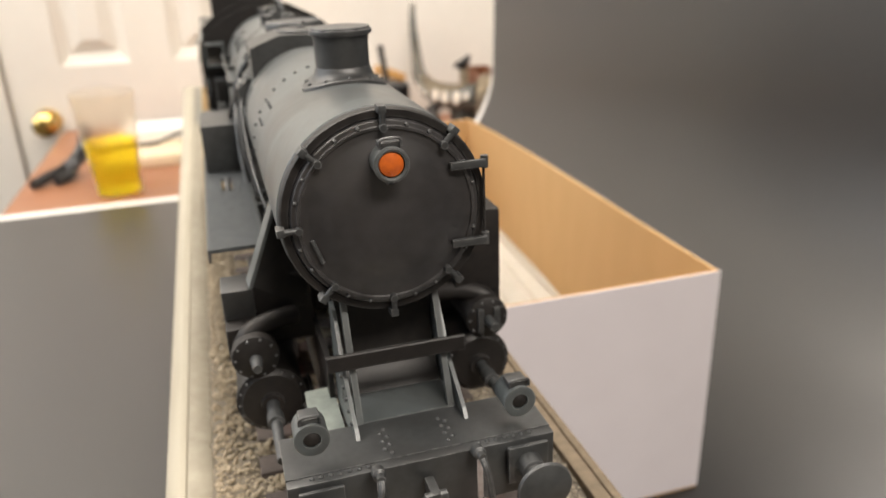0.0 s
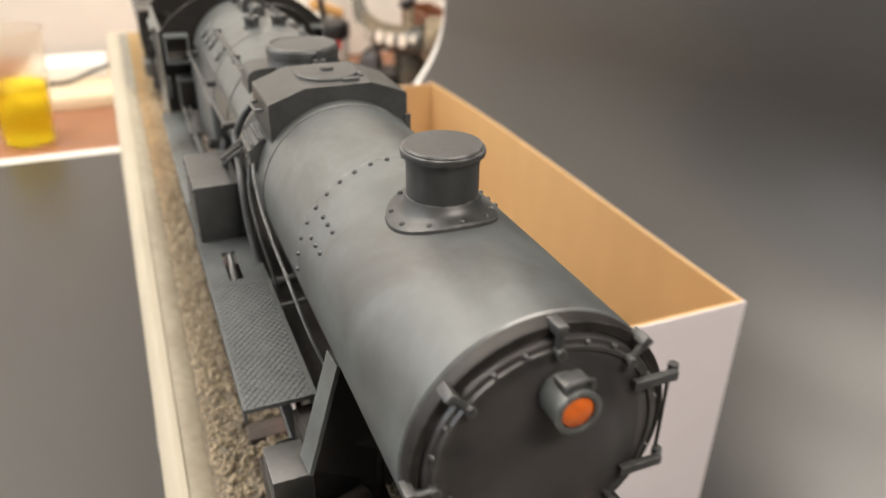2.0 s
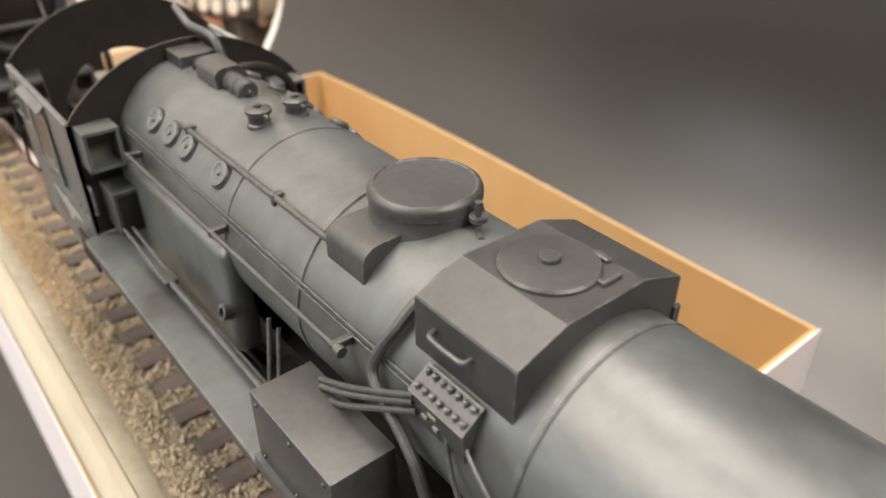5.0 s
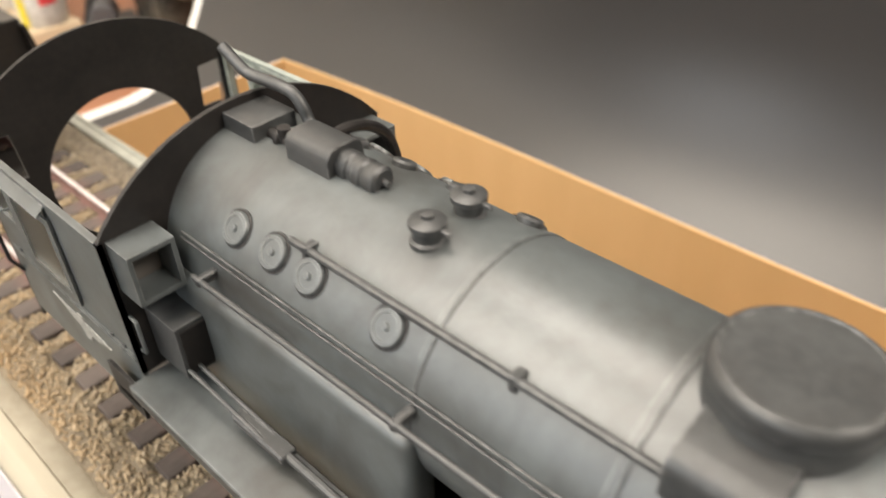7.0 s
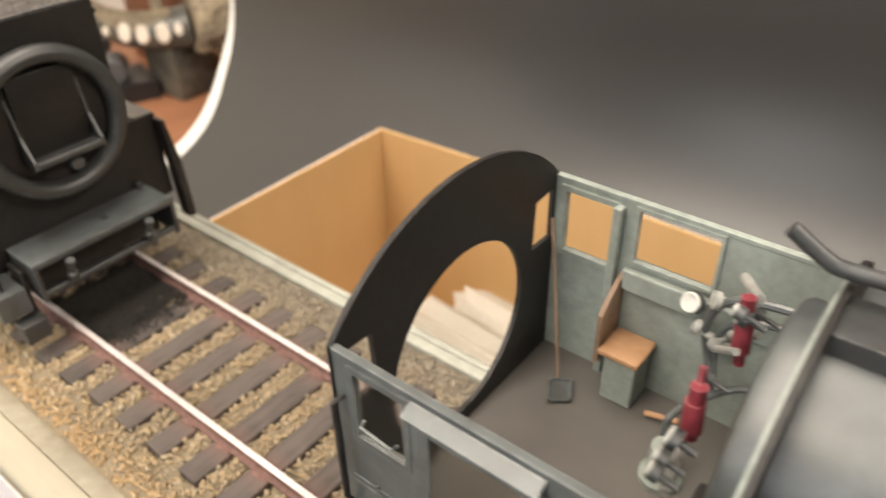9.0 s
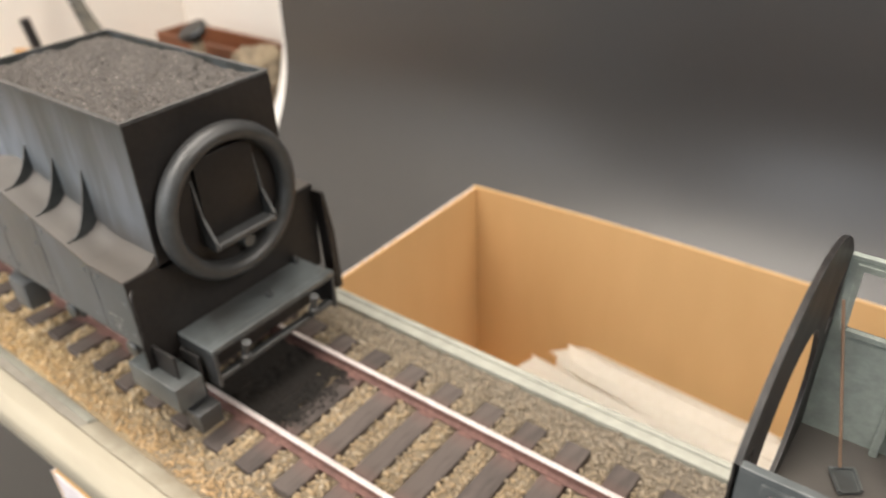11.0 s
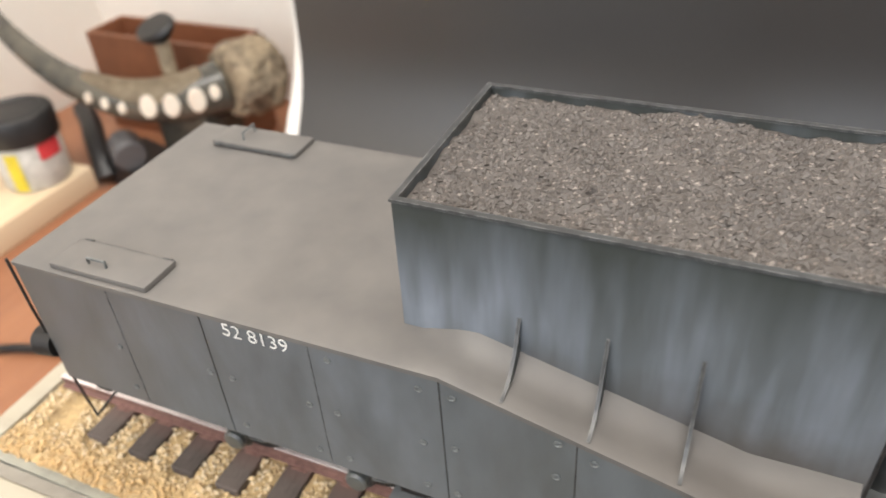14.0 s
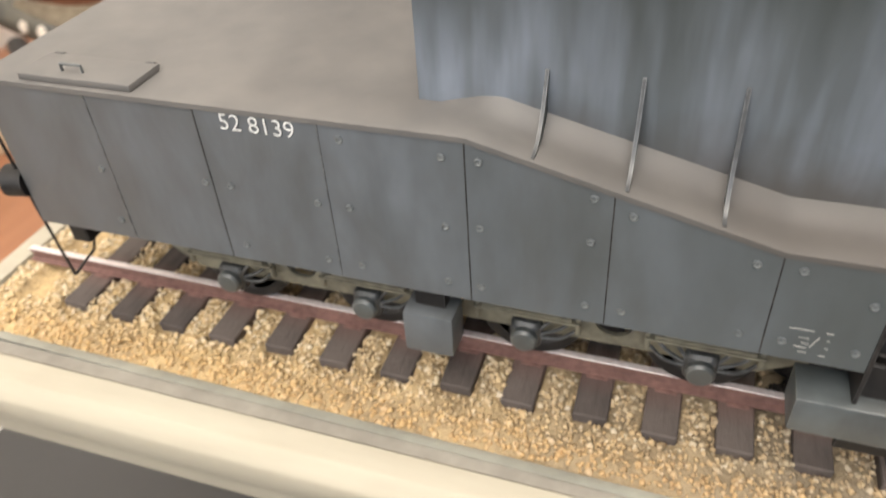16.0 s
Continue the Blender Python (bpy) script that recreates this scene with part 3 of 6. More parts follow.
def folded_paper(tip, back, width, folds, amp, label, seed):
    """A long sheet with sharp lengthwise folds and a torn end at tip, lying from tip to back."""
    rnd = random.Random(seed)
    tip, back = Vector(tip), Vector(back)
    along = (back - tip).normalized()
    side = along.cross(Vector((0, 0, 1))).normalized()
    up = side.cross(along)
    bm = bm_new()
    n = 9
    h = [(amp if k % 2 else -amp) * rnd.uniform(0.4, 1.0) for k in range(folds + 1)]
    off = [(k / folds - 0.5) * width + rnd.uniform(-0.25, 0.25) * width / folds for k in range(folds + 1)]
    torn = [rnd.uniform(-16, 14) for _ in range(folds + 1)]
    rows = []
    for j in range(n + 1):
        t = j / n
        row = []
        for k in range(folds + 1):
            d = t * (back - tip).length + torn[k] * (1 - t) ** 3
            spread = 0.62 + 0.5 * t
            row.append(bm.verts.new(tip + along * d + side * (off[k] * spread + 3 * math.sin(3 * t + k)) + up * (h[k] * (0.8 + 0.4 * math.sin(2.2 * t + 1.7 * k)))))
        rows.append(row)
    for a, b in zip(rows, rows[1:]):
        for k in range(folds):
            bm.faces.new((a[k], a[k + 1], b[k + 1], b[k]))
    bmesh.ops.solidify(bm, geom=bm.faces, thickness=0.35)
    return tagged(part("packing_paper", bm, tissue_mat, smooth=14), label, "packing paper", "papers in the cardboard box")


folded_paper((196, 540, -134), (176, 320, -150), 130, 9, 5, "crumpled white packing paper lying in the cardboard box", 21)
folded_paper((204, 535, -120), (200, 330, -138), 40, 4, 4, "folded white packing paper lying in the cardboard box", 3)
folded_paper((182, 543, -123), (172, 330, -138), 44, 4, 4.5, "folded white packing paper lying in the cardboard box", 11)
folded_paper((166, 556, -124), (144, 330, -140), 44, 4, 4, "folded white packing paper lying in the cardboard box", 13)
folded_paper((150, 545, -131), (114, 330, -148), 46, 4, 5, "folded white packing paper lying in the cardboard box", 14)
folded_paper((150, 560, -160), (60, 360, -166), 120, 8, 9, "folded cream packing paper lying in the cardboard box", 8)
folded_paper((120, 350, -168), (190, 190, -150), 110, 7, 10, "creased cream packing paper at the front of the cardboard box", 5)

# ---- things on the bench behind the model ----
cup = thing("drinking_cup", (-201, 1058, -192.5), "tapered clear plastic cup half full of yellow drink", "cup")
part("cup_wall", lathe(bm_new(), [(0, 0), (32, 0), (46, 154), (44.8, 154), (31, 3), (0, 3)], (-201, 1058, -192.4), (0, 0, 1), 40), cup_plastic, cup)
part("drink", lathe(bm_new(), [(0, 0), (30.6, 0), (37.6, 78), (0, 78)], (-201, 1058, -189.2), (0, 0, 1), 40), beer, cup, "bright yellow drink")

tagged(part("cutting_board", box(bm_new(), (-232, 1185, -192.4), (40, 1420, -172), 4, 2), board_mat), "pale wooden cutting board lying on the workbench", "board")
tagged(part("paper_block", box(bm_new(), (-205, 1300, -171.8), (-90, 1390, -150), 2), sheet_edge), "white paper pad lying on the cutting board", "paper")
tagged(part("cable", tube(bm_new(), [(-260, 1290, -168), (-200, 1270, -168), (-150, 1262, -166), (-90, 1290, -150), (-40, 1330, -150)], 3.2), black_plastic), "black cable across the cutting board", "cable")

clamp = thing("spring_clamp", (-300, 1170, -192.4), "black plastic spring clamp lying on the workbench", "clamp")
part("jaw", tube(bm_new(), [(-335, 1120, -184), (-318, 1145, -180), (-290, 1175, -172), (-268, 1200, -150), (-258, 1220, -120)], 9, 8), black_plastic, clamp)
part("jaw", tube(bm_new(), [(-300, 1125, -183), (-285, 1150, -181), (-278, 1180, -170), (-262, 1205, -160)], 9, 8), black_plastic, clamp)
part("spring", lathe(bm_new(), [(10, -9), (12, -7), (12, 7), (10, 9)], (-284, 1170, -172), (1, 0.6, 0), 20), grey_plastic, clamp)

horn = thing("ornamental_horn", (400, 1110, -192.5), "dark curved horn ornament with cream ovals and a rough stone end", "ornament")
HP = [(364, 1365, 40), (358, 1345, 0), (350, 1300, -48), (338, 1240, -76), (336, 1190, -91), (346, 1150, -101), (372, 1118, -106), (404, 1094, -104)]


def horn_radius(t):
    return 5 + 21 * t ** 1.15


part("horn", tube(bm_new(), HP, 10, 18, radii=horn_radius), horn_mat, horn)


def carved_saddle():
    """A thin tan inlay lapping over the upper side of the horn, with a scalloped lower edge."""
    line = smooth_path(HP)
    n = len(line) - 1
    bm = bm_new()
    rows = []
    for i in range(int(n * 0.55), int(n * 0.94) + 1):
        t = i / n
        w = (line[min(i + 1, n)] - line[i - 1]).normalized()
        side = w.cross(Vector((0, 0, 1))).normalized()
        if side.x > 0:
            side = -side
        up = side.cross(w)
        up = up if up.z > 0 else -up
        u = (t - 0.55) / 0.39
        low = 62 - 46 * math.sin(math.pi * min(max(u, 0), 1)) ** 0.7 + 7 * math.sin(9 * u)
        rows.append([bm.verts.new(line[i] + (side * math.cos(radians(a)) + up * math.sin(radians(a))) * (horn_radius(t) + (1.6 if 0 < k < 7 else -0.6))) for k, a in enumerate([low + (125 - low) * k / 7 for k in range(8)])])
    for p, q in zip(rows, rows[1:]):
        for k in range(7):
            bm.faces.new((p[k], p[k + 1], q[k + 1], q[k]))
    bmesh.ops.solidify(bm, geom=bm.faces, thickness=0.8)
    part("carved_saddle", bm, horn_inlay, horn, "tan carved saddle along the horn", smooth=50)


carved_saddle()


def stone_end():
    bm = bm_new()
    lathe(bm, [(0, 0), (31, 2), (37, 12), (39, 30), (38, 46), (32, 55), (0, 57)], (400, 1088, -98), (0.92, -0.36, -0.12), 44)
    bmesh.ops.subdivide_edges(bm, edges=bm.edges, cuts=2, use_grid_fill=True)
    for v in bm.verts:
        v.co += Vector((1, 1, 1)).normalized() * 6.5 * noise.noise(v.co / 14) + Vector((0.6, -0.6, 0.5)) * 3.4 * noise.noise(v.co / 5)
    return part("stone", bm, stone_mat, horn, "rough tan stone end", smooth=60)


stone_end()
for at, out, r in (((320.4, 1182, -91), (-0.99, -0.07, 0.1), 5.4), ((322, 1165, -95.3), (-0.98, -0.2, 0.08), 5.6), ((326, 1149, -99.5), (-0.94, -0.34, 0.02), 5.6), ((336.6, 1127.3, -100), (-0.82, -0.55, 0.1), 11),
                   ((349, 1110.7, -102.4), (-0.75, -0.65, 0.1), 11), ((365.3, 1093.4, -102), (-0.67, -0.73, 0.1), 11.5), ((379.2, 1082.2, -98.5), (-0.63, -0.73, 0.2), 7)):
    b = bm_new()
    lathe(b, [(r, -5), (r, 0.4), (r * 0.9, 1.6), (0, 2.2)], (0, 0, 0), (1, 0, 0), 24)
    bmesh.ops.scale(b, vec=(1, 0.72, 1), verts=b.verts)
    bmesh.ops.transform(b, matrix=Matrix.Translation(at) @ Vector(out).to_track_quat("X", "Z").to_matrix().to_4x4(), verts=b.verts)
    part("oval_inlay", b, pearl, horn)
part("stand", box(bm_new(), (372, 1096, -192.4), (428, 1160, -124), 4, 2), horn_mat, horn, "dark wooden stand")

wbox = thing("wooden_box", (470, 1195, -192.5), "reddish-brown wooden box standing behind the horn ornament", "box")
part("body", pierced(bm_new(), rect(436, 1105, 492, 1293), [rect(441, 1110, 487, 1288)], -192.4, -80, "z"), brown_wood, wbox, smooth=0)
part("box_floor", box(bm_new(), (440, 1109, -190), (488, 1289, -118)), brown_wood, wbox, smooth=0)
tray = thing("black_knob_tool", (394, 1160, -192.5), "tool with a black knob on a pale shank", "tool")
kb = bm_new()
lathe(kb, [(0, -8), (9, -7), (18, 0), (21, 5), (19, 9), (0, 10)], (0, 0, 0), (-0.42, 0.3, 1), 28)
bmesh.ops.scale(kb, vec=(0.8, 1.15, 1), verts=kb.verts)
bmesh.ops.translate(kb, vec=(398, 1150, -53), verts=kb.verts)
part("knob", kb, black_plastic, tray)
part("shank", rod(bm_new(), (402, 1152, -192.4), (399, 1151, -57), 6, 8, 14), horn_inlay, tray)

tagged(part("wooden_tray", box(bm_new(), (60, 1206, -192.4), (316, 1392, -166), 3, 2), board_mat), "pale wooden board under the paint jar on the workbench", "board")


def paint_jar():
    j = thing("paint_jar", (282, 1240, -166), "white plastic paint jar with a black lid", "jar")
    cx, cy, z0 = 282, 1240, -165.8
    part("jar", lathe(bm_new(), [(0, 0), (29, 0), (31, 3), (32, 44), (30, 47), (0, 47)], (cx, cy, z0), (0, 0, 1), 36), white_paint, j)
    part("lid", lathe(bm_new(), [(34, 0), (35, 2), (35, 23), (33, 26), (27, 27), (25, 25), (0, 25)], (cx, cy, z0 + 47), (0, 0, 1), 36), black_plastic, j, "black screw lid")
    for a0, a1, z1, z2, m in ((-112, -70, 30, 46, label_red), (-168, -146, 3, 42, label_yellow)):
        b = bm_new()
        vs = [[b.verts.new((cx + 32.6 * math.cos(radians(a)), cy + 32.6 * math.sin(radians(a)), z0 + z)) for a in [a0 + (a1 - a0) * k / 6 for k in range(7)]] for z in (z1, z2)]
        for k in range(6):
            b.faces.new((vs[0][k], vs[0][k + 1], vs[1][k + 1], vs[1][k]))
        part("paper_label", b, m, j, smooth=60)
    return j


paint_jar()
tagged(part("white_carton", box(bm_new(), (150, 1322, -165.8), (296, 1388, -104), 3, 2), sheet_edge), "plain white carton standing on the pale board", "carton")
pot = thing("small_dark_pot", (345, 1175, -192.5), "small grey cylindrical pot lying on a black block", "pot")
part("pot", lathe(bm_new(), [(0, 0), (14, 0), (16, 2), (16, 30), (14, 32), (0, 32)], (346, 1186, -152), (-0.75, -1, -0.1), 28), grey_plastic, pot)
part("rest", prism(bm_new(), [(318, 1150), (366, 1132), (386, 1200), (332, 1212)], -192.4, -168, "z"), black_plastic, pot, smooth=0)
tagged(part("black_tool", tube(bm_new(), [(386, 1276, -146), (366, 1248, -150), (346, 1226, -156), (330, 1206, -170), (322, 1196, -182)], 11, 10), black_plastic), "curved black plastic tool lying beside the horn ornament", "tool")
tagged(part("power_cord", tube(bm_new(), [(112, 900, -186), (118, 980, -187), (112, 1060, -187), (90, 1110, -187), (30, 1140, -187), (-60, 1150, -188)], 3.6), black_plastic), "black power cord lying on the workbench", "cord")
tagged(part("screwdriver", tube(bm_new(), [(280, 1372, -84), (306, 1362, -92), (338, 1350, -104)], 11, 12, radii=lambda t: 11 - 4 * abs(t - 0.4)), material("amber_handle", (0.62, 0.33, 0.10), 0.4)), "screwdriver with an amber handle lying on the white carton", "tool")
tagged(part("dark_tube", rod(bm_new(), (302, 1312, -192), (282, 1318, -30), 7, 6, 16), black_plastic), "slim black tube standing behind the paint jar", "tube")

# ---- the display base and its track ----
base = thing("display_base", (0, 380, -33), "long wooden display base with cream painted edges, laid over a box", "display base")
XI, YF, YR = 56, -80, 838
part("board", box(bm_new(), (-XI, YF + 14, -33), (XI, YR - 14, -12)), raw_edge, base, "raw wooden board")
for s in (-1, 1):
    if s < 0:
        prof = [(-XI - 5, -33), (-XI - 5, -7.2), (-XI - 5.6, -6.5), (-64.6, -6.5), (-65.4, -6.8), (-69.2, -10.2), (-69.8, -11.2), (-69.8, -20), (-69.2, -21), (-66.6, -24), (-66, -33)]
        er = prism(bm_new(), prof, YF, YR)
        for v in er.verts:
            if v.co.x < -62:
                v.co.x -= 6.0 * (v.co.y - 50) / 750 - 1.4
        part("edge_rail", er, cream_wood, base, "cream painted edge moulding")
        part("inner_strip", prism(bm_new(), [(-53.6, -14), (-53.6, -9.2), (-54.4, -8.4), (-60.2, -6.8), (-60.9, -6.8), (-60.9, -14)], YF + 9, 604), dusty_cream, base, "dusty cream inner strip")
        # rear length: a pale strip, then a darker taupe one by the moulding
        for mat_of, label, prof in ((grey_strip, "pale grey-green inner strip", [(-51.6, -14), (-51.6, -8.6), (-52.2, -7.9), (-55.8, -6.9), (-56.3, -7.1), (-56.3, -14)]),
                                    (taupe_strip, "dull taupe strip beside the edge moulding", [(-56.4, -14), (-56.4, -7.3), (-60.9, -7.0), (-60.9, -14)])):
            er = prism(bm_new(), prof, 604.1, YR - 9)
            for v in er.verts:
                if v.co.y < 620 and v.co.x > -56.2:
                    v.co.x -= 2.0
            part("inner_strip", er, mat_of, base, label)
    else:
        # right edge: brown up to y 200, pale beyond
        part("edge_rail", box(bm_new(), (XI + 5, YF, -33), (XI + 8, 200, -7.0), 1.0, 2), raw_edge, base, "brown front length of the edge rail")
        part("edge_rail", box(bm_new(), (XI + 5, 200.1, -33), (XI + 8, YR, -7.0), 1.0, 2), grey_strip, base, "pale painted edge rail")
        part("inner_strip", box(bm_new(), (XI, YF + 9, -14), (XI + 4.9, 200, -7.4), 0.8, 2), raw_edge, base, "brown front length of the inner strip")
        part("inner_strip", box(bm_new(), (XI, 200.1, -14), (XI + 4.9, YR - 9, -7.4), 0.8, 2), grey_strip, base, "pale grey-green inner strip")
for y0, y1 in ((YF, YF + 8), (YR - 8, YR)):
    part("end_rail", box(bm_new(), (-XI - 5, y0, -33), (XI + 5, y1, -6.8), 1.2, 2), cream_wood, base, "cream painted end rail")


def rail_mesh():
    prof = [(-2.2, -4.4), (2.2, -4.4), (2.2, -3.9), (0.5, -3.4), (0.45, -1.5), (1.05, -1.1), (1.05, -0.25), (0.8, 0), (-0.8, 0), (-1.05, -0.25), (-1.05, -1.1), (-0.45, -1.5), (-0.5, -3.4), (-2.2, -3.9)]
    return prism(bm_new(), prof, -66, 824)


track = thing("model_track", (0, 380, -12), "model railway track with rusty rails on dark wooden ties", "track")
for s in (-1, 1):
    r = part("rail", rail_mesh(), rust, track, "rusty red rail with a bare worn top", at=(s * 21.5, 0, 0))
    part("railhead", box(bm_new(), (-1.05, -66, -0.3), (1.05, 824, 0.14), 0.12), steel, r, "bare worn steel running surface", at=(s * 21.5, 0, 0))

TIE_Y = [794 - 18.45 * k for k in range(47)]
tie_bm = box(bm_new(), (-38.2, -4.6, -9.5), (38.2, 4.6, -4.8), 0.35)
tie_me = mesh_of("tie", tie_bm, tie_wood, 30)
plate_me = mesh_of("tie_plate", box(bm_new(), (-3.3, -2.9, -4.7), (3.3, 2.9, -4.25), 0.2), rust, 30)
for k, y in enumerate(TIE_Y):
    t = place("tie", tie_me, track, at=(random.uniform(-0.8, 0.8), y + random.uniform(-0.5, 0.5), random.uniform(-0.25, 0.25)), turn=Matrix.Rotation(random.uniform(-0.015, 0.015), 4, "Z"))
    for s in (-1, 1):
        place("tie_plate", plate_me, t, at=(s * 21.5, y, 0.02))

PEB = [(0, 0, 1), (0.9, 0, 0.1), (0.1, 0.85, -0.1), (-0.9, 0.1, 0.05), (-0.05, -0.95, 0), (0, 0, -0.8)]
PEB_F = [(0, 1, 2), (0, 2, 3), (0, 3, 4), (0, 4, 1), (5, 2, 1), (5, 3, 2), (5, 4, 3), (5, 1, 4)]


def scatter(name, count, where, size, mat, parent, label, soft=True):
    verts, faces = [], []
    for _ in range(count):
        x, y, z = where()
        s = size * random.uniform(0.5, 1.1) * (1.0 if random.random() < 0.85 else 1.5)
        a, tilt = random.uniform(0, 6.28), random.uniform(-0.7, 0.7)
        c, sn = math.cos(a), math.sin(a)
        ct, st = math.cos(tilt), math.sin(tilt)
        k = len(verts)
        for px, py, pz in PEB:
            px, py, pz = px * s * random.uniform(0.75, 1.3), py * s * random.uniform(0.75, 1.3), pz * s * random.uniform(0.6, 0.95)
            py, pz = py * ct - pz * st, py * st + pz * ct
            verts.append(((x + px * c - py * sn) * MM, (y + px * sn + py * c) * MM, (z + pz) * MM))
        faces += [tuple(k + i for i in f) for f in PEB_F]
    me = bpy.data.meshes.new(name)
    me.from_pydata(verts, [], faces)
    me.materials.append(mat)
    if soft:
        me.shade_smooth()
    ob = place(name, me, parent, label)
    ob["kind"] = "stuff"
    return ob


def bed_height(x, y):
    h = -7.0 - 0.45 * max(0, abs(x) - 49) + 1.0 * noise.noise(Vector((x / 9, y / 9, 0))) + 1.3 * noise.noise(Vector((x / 3.2, y / 3.2, 5)))
    d = abs((y - 794) / 18.45 - round((y - 794) / 18.45)) * 18.45
    if abs(x) < 39.5 and d < 5.2:
        h = min(h, -7.9)
    if abs(x) < 42 and d >= 5.2:
        h += 1.3
    return h


def ballast():
    bm = bm_new()
    nx, ny = 76, 560
    grid = []
    for j in range(ny + 1):
        y = YF + 9 + (YR - YF - 18) * j / ny
        row = []
        for i in range(nx + 1):
            x = -XI + 2 * XI * i / nx
            row.append(bm.verts.new((x, y, bed_height(x, y))))
        grid.append(row)
    for j in range(ny):
        for i in range(nx):
            bm.faces.new((grid[j][i], grid[j][i + 1], grid[j + 1][i + 1], grid[j + 1][i]))
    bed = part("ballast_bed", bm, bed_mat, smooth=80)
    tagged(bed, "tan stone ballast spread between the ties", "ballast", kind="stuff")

    def spot():
        while True:
            x, y = random.uniform(-XI + 3.6, XI - 1), random.uniform(-72, YR - 10)
            d = abs((y - 794) / 18.45 - round((y - 794) / 18.45)) * 18.45
            if abs(x) < 38.6 and d < 4.6 and random.random() < (0.98 if abs(x) < 35.5 else 0.8):
                continue
            if 19.3 < abs(x) < 23.7:
                continue
            if abs(x) < 19.5 and 540 + 6 * noise.noise(Vector((x / 7, 3, 0))) < y < 585 and random.random() < 0.93:
                continue
            return x, y, bed_height(x, y) + random.uniform(-0.1, 0.7)
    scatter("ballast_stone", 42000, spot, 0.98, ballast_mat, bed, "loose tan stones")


ballast()


# brown-black grains over ballast and ties, densest by the tender platform
def black_grain_spot():
    x = random.uniform(-19.2, 19.2)
    y = 582 - 40 * random.random() ** 1.3 - 6 * noise.noise(Vector((x / 7, 3, 0))) - (10 * random.random() ** 3)
    d = abs((y - 794) / 18.45 - round((y - 794) / 18.45)) * 18.45
    return x, y, (-4.55 if d < 4.7 else bed_height(x, y) + random.uniform(0.5, 1.3))


soot = scatter("soot_grain", 17000, black_grain_spot, 0.62, black_grain_mat, None, "")
tagged(soot, "fine black grains between the rails at the tender platform", "soot", kind="stuff")

# ---- the locomotive ----
BZ, BR = 87.5, 25.8


def surf(x, r=BR):
    return BZ + math.sqrt(max(r * r - x * x, 0))


def on_boiler(angle, r=BR):
    """x, z on the boiler at an angle from the top, positive to the left."""
    return -r * math.sin(radians(angle)), BZ + r * math.cos(radians(angle))


loco = thing("steam_locomotive", (0, 180, 0), "weathered dark grey model steam locomotive standing on the track", "locomotive")

part("boiler", lathe(bm_new(), [(BR - 0.6, 78), (BR, 78), (BR, 121.2), (BR + 0.22, 121.3), (BR + 0.22, 122.2), (BR, 122.3), (BR, 191.2), (BR + 0.3, 191.3), (BR + 0.3, 192.8), (BR, 192.9),
     (BR, 228.5), (BR + 0.2, 228.6), (BR + 0.2, 229.6), (BR, 229.7), (BR, 306)], (0, 0, BZ), (0, 1, 0), 96), paint_grey, loco, "satin grey boiler lit from above")
for y in (121.0, 191.0, 228.3):
    part("band_joint", lathe(bm_new(), [(BR - 0.5, y - 0.35), (BR + 0.07, y - 0.3), (BR + 0.07, y), (BR - 0.5, y + 0.05)], (0, 0, BZ), (0, 1, 0), 96), paint_dark, loco)
smokebox = part("smokebox", lathe(bm_new(), [(23.2, 2.9), (25.4, 2.8), (BR, 3.2), (BR, 77.9), (20, 77.9)], (0, 0, BZ), (0, 1, 0), 96), paint_grey, loco)
sd = part("smokebox_door", lathe(bm_new(), [(0, -5.0), (6, -4.8), (12, -4.2), (16, -3.2), (18.6, -2.1), (19.6, -1.9), (20.9, -1.8), (21.1, -2.3), (21.7, -2.3), (21.9, -1.7), (22.8, -1.5), (23.2, -0.7), (23.3, 0.6), (0, 0.6)], (0, 0, BZ), (0, 1, 0), 80),
          door_black, loco, "dished sooty black smokebox door")
part("door_ring", lathe(bm_new(), [(23.4, 0.2), (23.5, -0.4), (25.2, -0.35), (25.5, 0.2), (25.5, 2.7), (23.4, 2.7)], (0, 0, BZ), (0, 1, 0), 80), paint_dark, loco, "black ring round the smokebox door")


def clamp_mesh():
    bm = bm_new()
    rod(bm, (0, -2.4, 21.2), (0, -2.4, 25.6), 0.75, seg=10)
    box(bm, (-1.0, -3.1, 24.6), (1.0, 0.8, 26.6), 0.35, 2)
    rod(bm, (0, -3.6, 21.4), (0, -1.5, 21.4), 0.95, seg=10)
    return mesh_of("clamp", bm, paint_mid, 40)


cm = clamp_mesh()
for a in (0, 47, 92, 138, 180, 222, 318, 268):
    if a == 268:
        continue
    place("clamp", cm, sd, at=(0, 0, BZ), turn=Matrix.Rotation(radians(-a), 4, "Y"))
for z in (98.2, 78.4):
    b = bm_new()
    box(b, (15.5, -3.9, z - 1.0), (24.6, -2.5, z + 1.0), 0.35, 2)
    rod(b, (24.6, -2.0, z - 1.5), (24.6, -2.0, z + 1.5), 1.0, seg=12)
    part("hinge", b, paint_mid, sd)
part("hinge_pin", rod(bm_new(), (24.6, -1.4, 77.5), (24.6, -1.4, 99), 0.35), paint_dark, sd)
bolt_me = mesh_of("bolt", lathe(bm_new(), [(0.5, -0.3), (0.5, 0.25), (0.3, 0.5), (0, 0.55)], (0, 0, 0), (0, -1, 0), 8), paint_mid, 40)
for a in range(15, 360, 15):
    if a % 45:
        place("bolt", bolt_me, sd, at=(22.3 * math.sin(radians(a)), -1.8, BZ + 22.3 * math.cos(radians(a))))
b = bm_new()
rod(b, (-16.5, -2.6, 78), (-18.6, -2.6, 84), 0.5)
part("handrail", b, paint_mid, sd)


